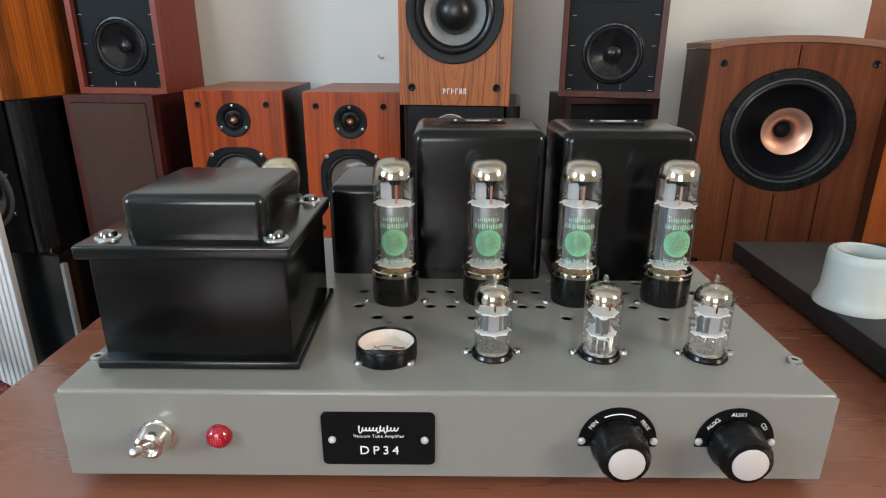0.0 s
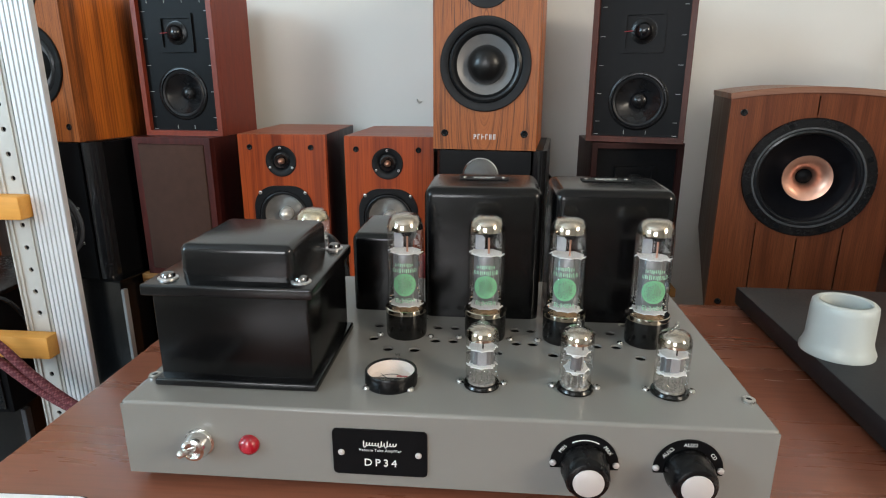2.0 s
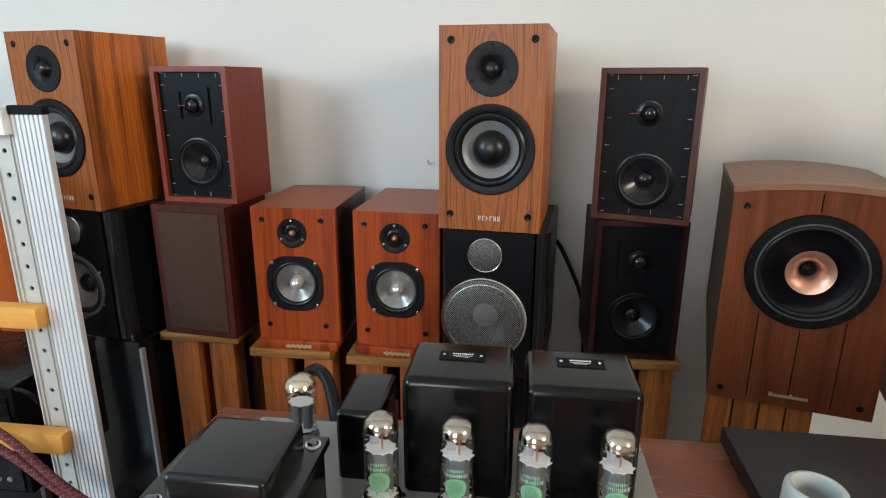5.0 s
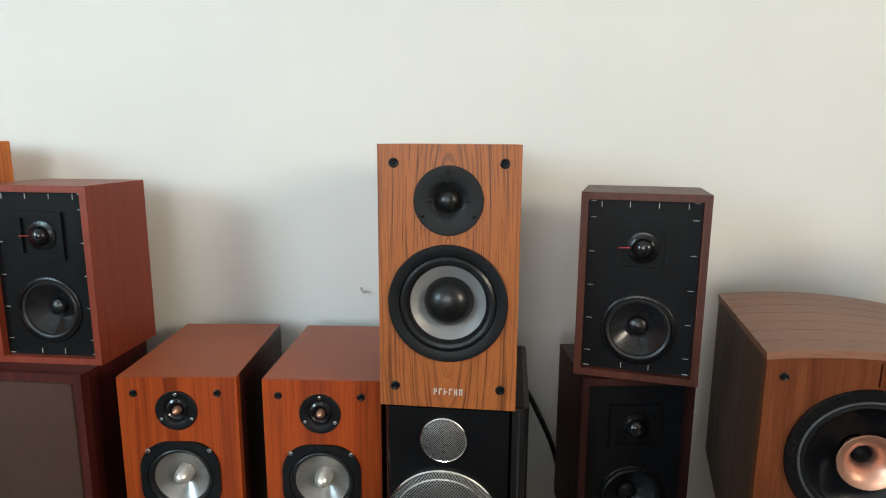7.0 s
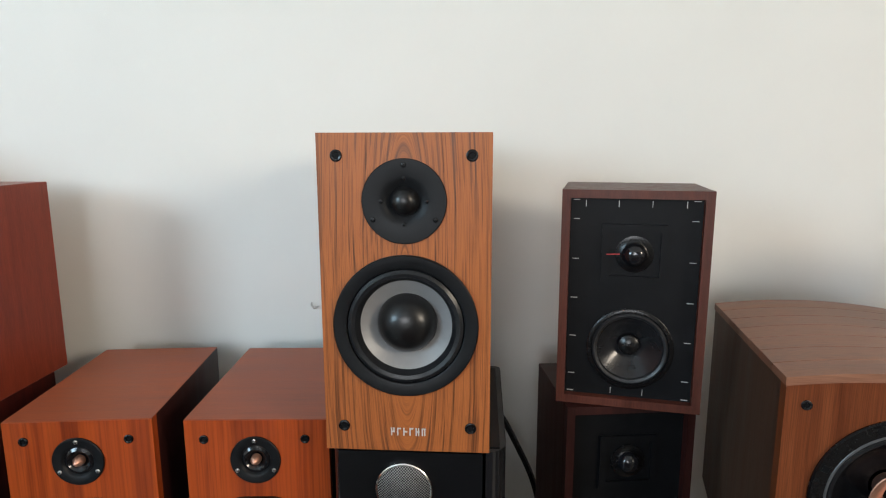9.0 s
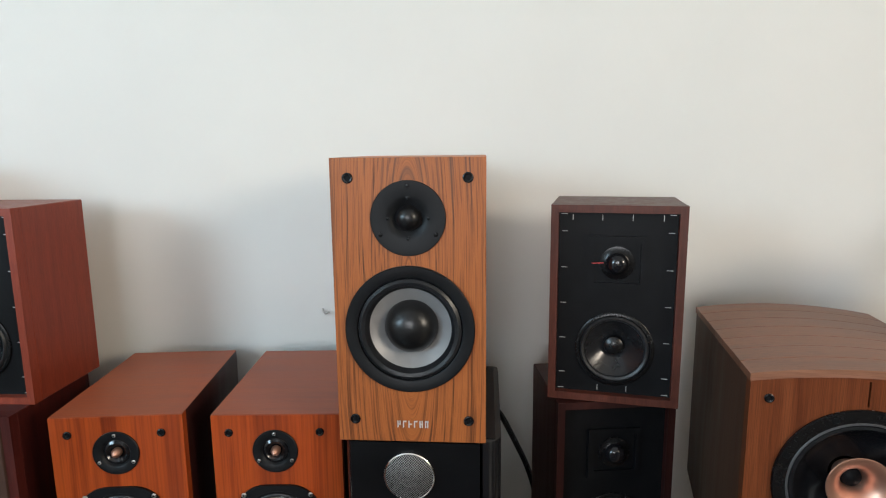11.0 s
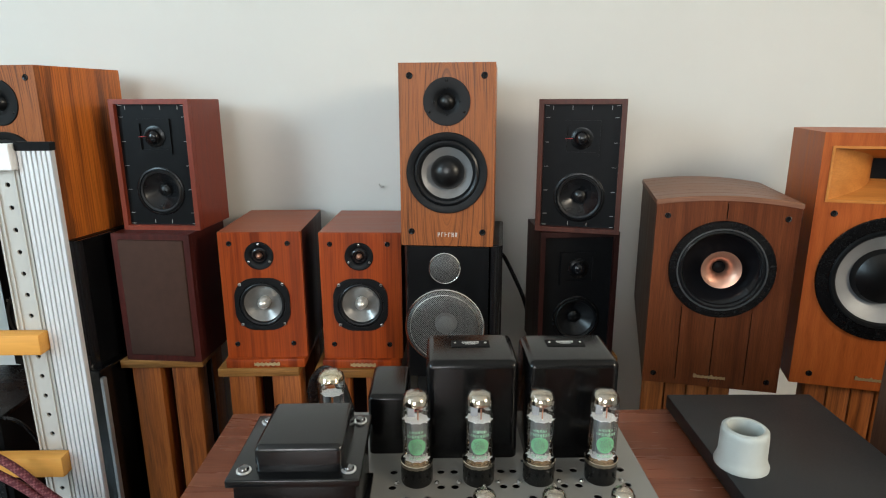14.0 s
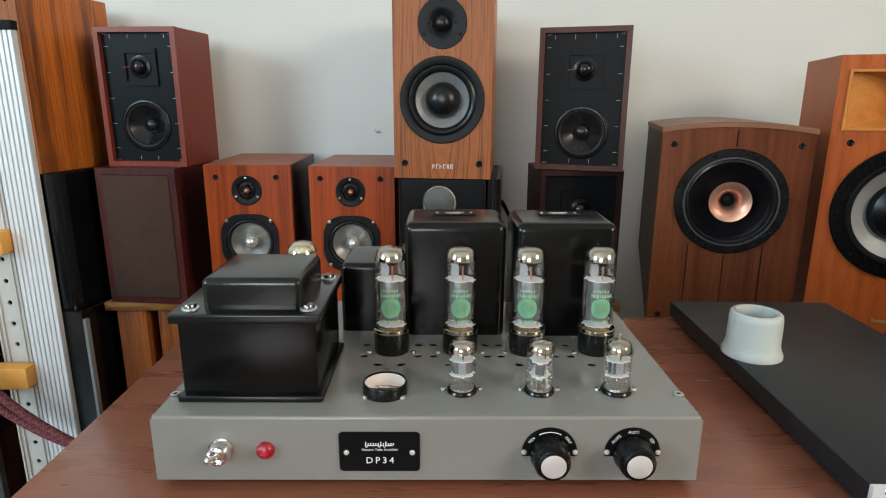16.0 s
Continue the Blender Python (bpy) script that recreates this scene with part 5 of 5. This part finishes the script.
# ---- stands ----
def wooden_stand(x0, x1, y0, y1, ztop, posts, label, thick=0.021, depth=0.06):
    s = thing("speaker_stand", at((x0 + x1) / 2, (y0 + y1) / 2, 0), label, "stand", "wooden speaker stands")
    cx, cy = (x0 + x1) / 2, (y0 + y1) / 2
    part("top_board", block(x0 - cx, x1 - cx, y0 - cy, y1 - cy, ztop - thick, ztop, 0.002), STAND_TOP, s, "light-edged wooden top board")
    for a, c in posts:
        part("post", block(a - cx, c - cx, y0 - cy + 0.012, y0 - cy + 0.012 + depth, 0.03, ztop - thick, 0.002), STAND, s)
        part("post", block(a - cx, c - cx, y1 - cy - 0.012 - depth, y1 - cy - 0.012, 0.03, ztop - thick, 0.002), STAND, s)
    # added near-black board: makes the gap between the posts as dark as deep shade
    part("back_board", block(x0 - cx + 0.02, x1 - cx - 0.02, 0.0, 0.012, 0.03, ztop - thick), MAHOG_SHADED, s, "added dark board that stands in for shade between the posts")
    part("base_board", block(x0 - cx - 0.01, x1 - cx + 0.01, y0 - cy - 0.01, y1 - cy + 0.01, 0, 0.03, 0.003), STAND, s)
    return s


wooden_stand(-0.822, -0.612, 1.272, 1.470, 0.5500, ((-0.800, -0.728), (-0.698, -0.632)), "orange-brown wooden stand under the grilled monitor")
wooden_stand(-0.548, -0.350, 1.200, 1.480, 0.5580, ((-0.526, -0.461), (-0.420, -0.350)), "orange-brown wooden stand under a small sapele speaker")
wooden_stand(-0.310, -0.112, 1.192, 1.480, 0.5560, ((-0.290, -0.226), (-0.186, -0.116)), "orange-brown wooden stand beside the black speaker")
wooden_stand(0.2450, 0.4500, 1.245, 1.430, 0.5600, ((0.268, 0.330), (0.372, 0.440)), "orange-brown wooden stand under the dark monitor")


def slab_stand(m, w, d, z, label):
    s = thing("speaker_stand", m, label, "stand", "wooden speaker stands")
    k = 4
    for i in range(k):
        x = -w / 2 + w * i / k
        part("post", block(x + 0.0015, x + w / k - 0.0015, 0, d * (0.5 if i in (1, 2) else 0.62), 0.03, z - 0.002, 0.003), STAND, s)
    part("top_board", block(-w / 2, w / 2, 0.002, d, z - 0.002, z, 0.0005, 1), STAND, s)
    part("base_board", block(-w / 2 - 0.02, w / 2 + 0.02, -0.02, d + 0.02, 0, 0.03, 0.003), STAND, s)
    return s


slab_stand(from_left(0.468, 1.106, 0, -14, 0.186), 0.186, 0.09, 0.5705, "broad plank stand under the walnut speaker")
slab_stand(from_left(0.836, 1.092, 0, -17, 0.19), 0.19, 0.09, 0.5690, "broad plank stand under the horn speaker")


def black_stand(m, w, d, z, label, strip=None):
    s = thing("metal_stand", m, label, "stand", "black metal stands")
    part("top_plate", block(-w / 2 - 0.02, w / 2 + 0.02, -0.02, d + 0.02, z - 0.006, z, 0.001, 1), SATIN, s)
    part("column", block(-w / 2, w / 2, 0, d, 0.02, z - 0.006, 0.004), SATIN, s, "black metal column")
    part("edge_strip", block(w / 2 + 0.0005, w / 2 + 0.010, -0.003, 0.010, 0.10, z - 0.03, 0.001, 1), strip or GASKET, s, "dull grey edge strip")
    part("foot_plate", block(-w / 2 - 0.03, w / 2 + 0.03, -0.04, d + 0.04, 0, 0.02, 0.002), SATIN, s)
    return s


black_stand(pose(0.0255, 1.19, 0, 0, 0, -6.6), 0.17, 0.22, 0.5530, "black metal stand under the meshed black speaker")
black_stand(pose(-0.946, 1.250, 0, 0, 0, -12), 0.19, 0.24, 0.5530, "black metal stand with a silver edge strip", ALU_DULL)

# ---- rack, cables and the shaded cabinet beside it ----
rack = thing("aluminium_rack", at(0, 0, 0), "fluted aluminium rack upright with two pale wooden cross bars", "rack")
b = bmesh.new()
n = 7
fx0, fx1 = -0.5995, -0.5515
prof = [(fx0, 0.708), (fx0, 0.702)]
for k in range(n):
    a = fx0 + (fx1 - fx0) * k / n
    e = fx0 + (fx1 - fx0) * (k + 1) / n
    prof += [(a + 0.0004, 0.700), (e - 0.0022, 0.700), (e - 0.0016, 0.7030), (e - 0.0004, 0.7030)]
prof += [(fx1, 0.700), (fx1, 0.708)]
b = sheet(prof, (), 1.128)
for v in b.verts:
    v.co = Vector((v.co.x, v.co.z, v.co.y))
part("fluted_upright", b, ALU, rack, "fluted silver face", smooth=0.4)
part("end_cap", block(fx0 - 0.002, fx1 + 0.001, 0.698, 0.711, 1.128, 1.140, 0.001, 1), MATT, rack, "black end cap")
holes = [circle(-0.6255, 0.053 + 0.0331 * k, 0.0036, 14) for k in range(32)]
part("slotted_strip", sheet(rect(-0.6480, -0.6000, 0.0, 1.105), holes, 0.003, at(0, 0.708, 0)), ALU_WARM, rack, "cream aluminium strip with a row of holes", smooth=0)
for x in (-0.6470, -0.6400, -0.6130, -0.6070):
    part("strip_rib", block(x - 0.0016, x + 0.0016, 0.7055, 0.708, 0.0, 1.105, 0.0005, 1), ALU_WARM, rack)
part("strip_backing", block(-0.6475, -0.6005, 0.712, 0.716, 0.0, 1.105), MATT, rack)
part("cross_bar", block(-0.95, -0.6015, 0.680, 0.7050, 0.8275, 0.8600, 0.003), BAR, rack, "pale yellow wooden bar")
part("cross_bar", block(-0.95, -0.5995, 0.680, 0.7050, 0.6205, 0.6550, 0.003), BAR, rack, "pale yellow wooden bar")
part("white_board", block(-0.95, -0.6035, 0.690, 0.706, 1.1015, 1.138, 0.001, 1), CARDBOARD, rack, "white board at the top of the rack")
for k, (dz, dx) in enumerate(((0.0, 0.0), (0.030, -0.004))):
    c = thing("braided_cable", at(0, 0, 0), "dark red braided cable hanging across the rack", "cable", "braided cables")
    pts = [(-0.86, 0.655, 0.735 + dz * 0.8), (-0.75, 0.650, 0.690 + dz), (-0.66, 0.648, 0.640 + dz), (-0.60, 0.648, 0.592 + dz * 0.6), (-0.552, 0.650, 0.560 + dz * 0.3), (-0.48, 0.655, 0.520), (-0.40, 0.66, 0.47), (-0.34, 0.67, 0.40)]
    sl = part("sleeve", tube(spline(pts, 30), 0.0062, 12), BRAID, c)
    sl.data.materials.append(BRAID_LIGHT)
    sl.data.polygons.foreach_set("material_index", [1 if (f % 12 + f // 12) % 4 < 1 or (f % 12 - f // 12) % 6 < 1 else 0 for f in range(len(sl.data.polygons))])

dev = thing("black_device", at(-0.84, 0.84, 0.49), "matt black boxed device on a dark stand", "device")
part("case", block(-0.14, 0.110, -0.10, 0.10, 0.0, 0.20, 0.004), MATT, dev)
part("lid", block(-0.142, 0.112, -0.102, 0.102, 0.196, 0.204, 0.002), BLACK, dev)
part("front_panel", block(-0.130, 0.100, -0.103, -0.100, 0.008, 0.188, 0.001, 1), BLACK, dev)
for hx in (0.055, 0.075):
    part("socket", lathe([(0.005, 0), (0.005, 0.001), (0.003, 0.001), (0, 0.0002)], 16, facing(hx, -0.103, 0.03)), STEEL, dev)
ds = black_stand(pose(-0.85, 0.80, 0, 0, 0, 0), 0.15, 0.10, 0.490, "black metal stand under the boxed device")
gc = thing("device_cable", at(0, 0, 0), "thin black cable from the boxed device", "cable")
part("cord", tube(spline([(-0.80, 0.75, 0.688), (-0.735, 0.745, 0.690), (-0.70, 0.75, 0.672), (-0.675, 0.76, 0.60), (-0.67, 0.77, 0.48)], 8), 0.0035, 8), BLACK, gc)

pc = thing("plank_cabinet", pose(-1.128, 1.000, 0.60, 0, 0, 30), "brown cabinet of upright grooved boards, behind the rack", "cabinet")
part("cabinet_body", block(-0.146, 0.146, 0.012, 0.20, 0, 0.39), WALNUT_SIDE_SHADED, pc)
for k in range(6):
    x = -0.147 + 0.049 * k
    part("board", block(x + 0.001, x + 0.048, 0, 0.012, 0, 0.39, 0.0015, 1), CHERRY, pc)
black_stand(pose(-1.14, 1.03, 0, 0, 0, 30), 0.14, 0.12, 0.600, "black metal stand under the grooved cabinet")

wire = thing("speaker_wire", at(0, 0, 0), "black speaker cable drooping behind the black speaker", "cable")
part("cord", tube(spline([(0.165, 1.460, 0.785), (0.185, 1.475, 0.760), (0.215, 1.480, 0.70), (0.245, 1.485, 0.63), (0.262, 1.49, 0.55), (0.265, 1.50, 0.40)], 8), 0.006, 8), BLACK, wire)

# ---- on the desk ----
bx = thing("black_case_amplifier", pose(0.3145, 0.236, DESK_Z, 0, 0, -1.0), "flat black boxed unit with a pale rear panel, on the desk", "electronics")
part("case", block(0, 0.208, 0.004, 0.398, 0.004, 0.0245, 0.0015, 2), CASE, bx, "satin black steel case")
part("rear_panel", block(0.001, 0.207, 0.0, 0.004, 0.004, 0.0240), ALU, bx, "bare metal rear panel")
part("panel_label", block(0.004, 0.203, -0.0008, 0.0, 0.005, 0.0165), TAB, bx, "pale printed panel")
for x in (0.012, 0.196):
    screw(bx, facing(x, 0.0, 0.0202), 0.003, 0.0016, CHROME)
for k in range(5):
    part("terminal", block(0.030 + k * 0.03, 0.046 + k * 0.03, -0.0022, -0.0008, 0.007, 0.0145, 0.0005, 1), MATT, bx)
for x in (0.02, 0.188):
    for y in (0.03, 0.37):
        part("foot", lathe([(0, 0), (0.008, 0), (0.008, 0.0045), (0, 0.0045)], 16, at(x, y, 0)), MATT, bx)

cup = thing("frosted_sleeve", at(0.3445, 0.4640, DESK_Z + 0.0245), "frosted white flared plastic sleeve on the black unit", "sleeve")
part("sleeve", lathe([(0.0300, 0.0), (0.0302, 0.003), (0.0282, 0.0075), (0.0266, 0.013), (0.0262, 0.040), (0.0255, 0.0455), (0.0235, 0.0475), (0.0205, 0.0475), (0.0190, 0.0455), (0.0190, 0.010), (0.0215, 0.0), (0.0300, 0.0)], 56), FROST, cup, smooth=0.9)
part("inner_rim", lathe([(0.0206, 0.0476), (0.0193, 0.0462), (0.0189, 0.0300), (0.0186, 0.0300), (0.0190, 0.0470), (0.0206, 0.0480)], 48), FROST, cup)

ph = thing("phone", pose(-0.2445, 0.160, DESK_Z, 0, 0, 1.5), "white-faced phone in a dark case lying on the desk", "phone")
cs = sheet(rounded(0.077, 0.158, 0.011), (), 0.009)
for v in cs.verts:
    v.co = Vector((v.co.x, v.co.z, 0.009 - v.co.y))
part("case", cs, MATT, ph, "dark soft case", smooth=0.5)
fc = sheet(rounded(0.0735, 0.1545, 0.009), (), 0.0012)
for v in fc.verts:
    v.co = Vector((v.co.x, v.co.z, 0.0101 - v.co.y))
face_ = part("face", fc, CARDBOARD, ph, "white front", smooth=0.5)
part("screen", block(-0.0345, 0.0345, -0.062, 0.062, 0.0099, 0.01035), SCREEN, face_, "dark glossy screen")
part("earpiece", block(-0.007, 0.007, 0.0690, 0.0702, 0.0100, 0.01025), MATT, face_)
for x in (-0.016, -0.012, 0.0165):
    part("sensor", lathe([(0.0014, 0.0101), (0.0014, 0.0103), (0, 0.0103)], 12, at(x, 0.0696, 0)), MATT, face_)
part("edge", block(0.0385, 0.0391, -0.03, 0.045, 0.002, 0.0075), BLUE, ph, "blue rim of the phone")

sc = thing("brown_cabinet", pose(0.731, 0.750, 0, 0, 0, -44), "dark brown wooden cabinet standing beyond the desk", "cabinet")
part("carcass", block(0.0, 0.40, 0.018, 0.20, 0.03, 0.960, 0.003), WALNUT_SIDE_SHADED, sc)
part("front_panel", block(0.0, 0.40, 0.0, 0.018, 0.03, 0.960, 0.002), WALNUT_SIDE_SHADED, sc)
part("plinth", block(0.01, 0.39, 0.01, 0.19, 0.0, 0.03), WALNUT_SIDE_SHADED, sc)
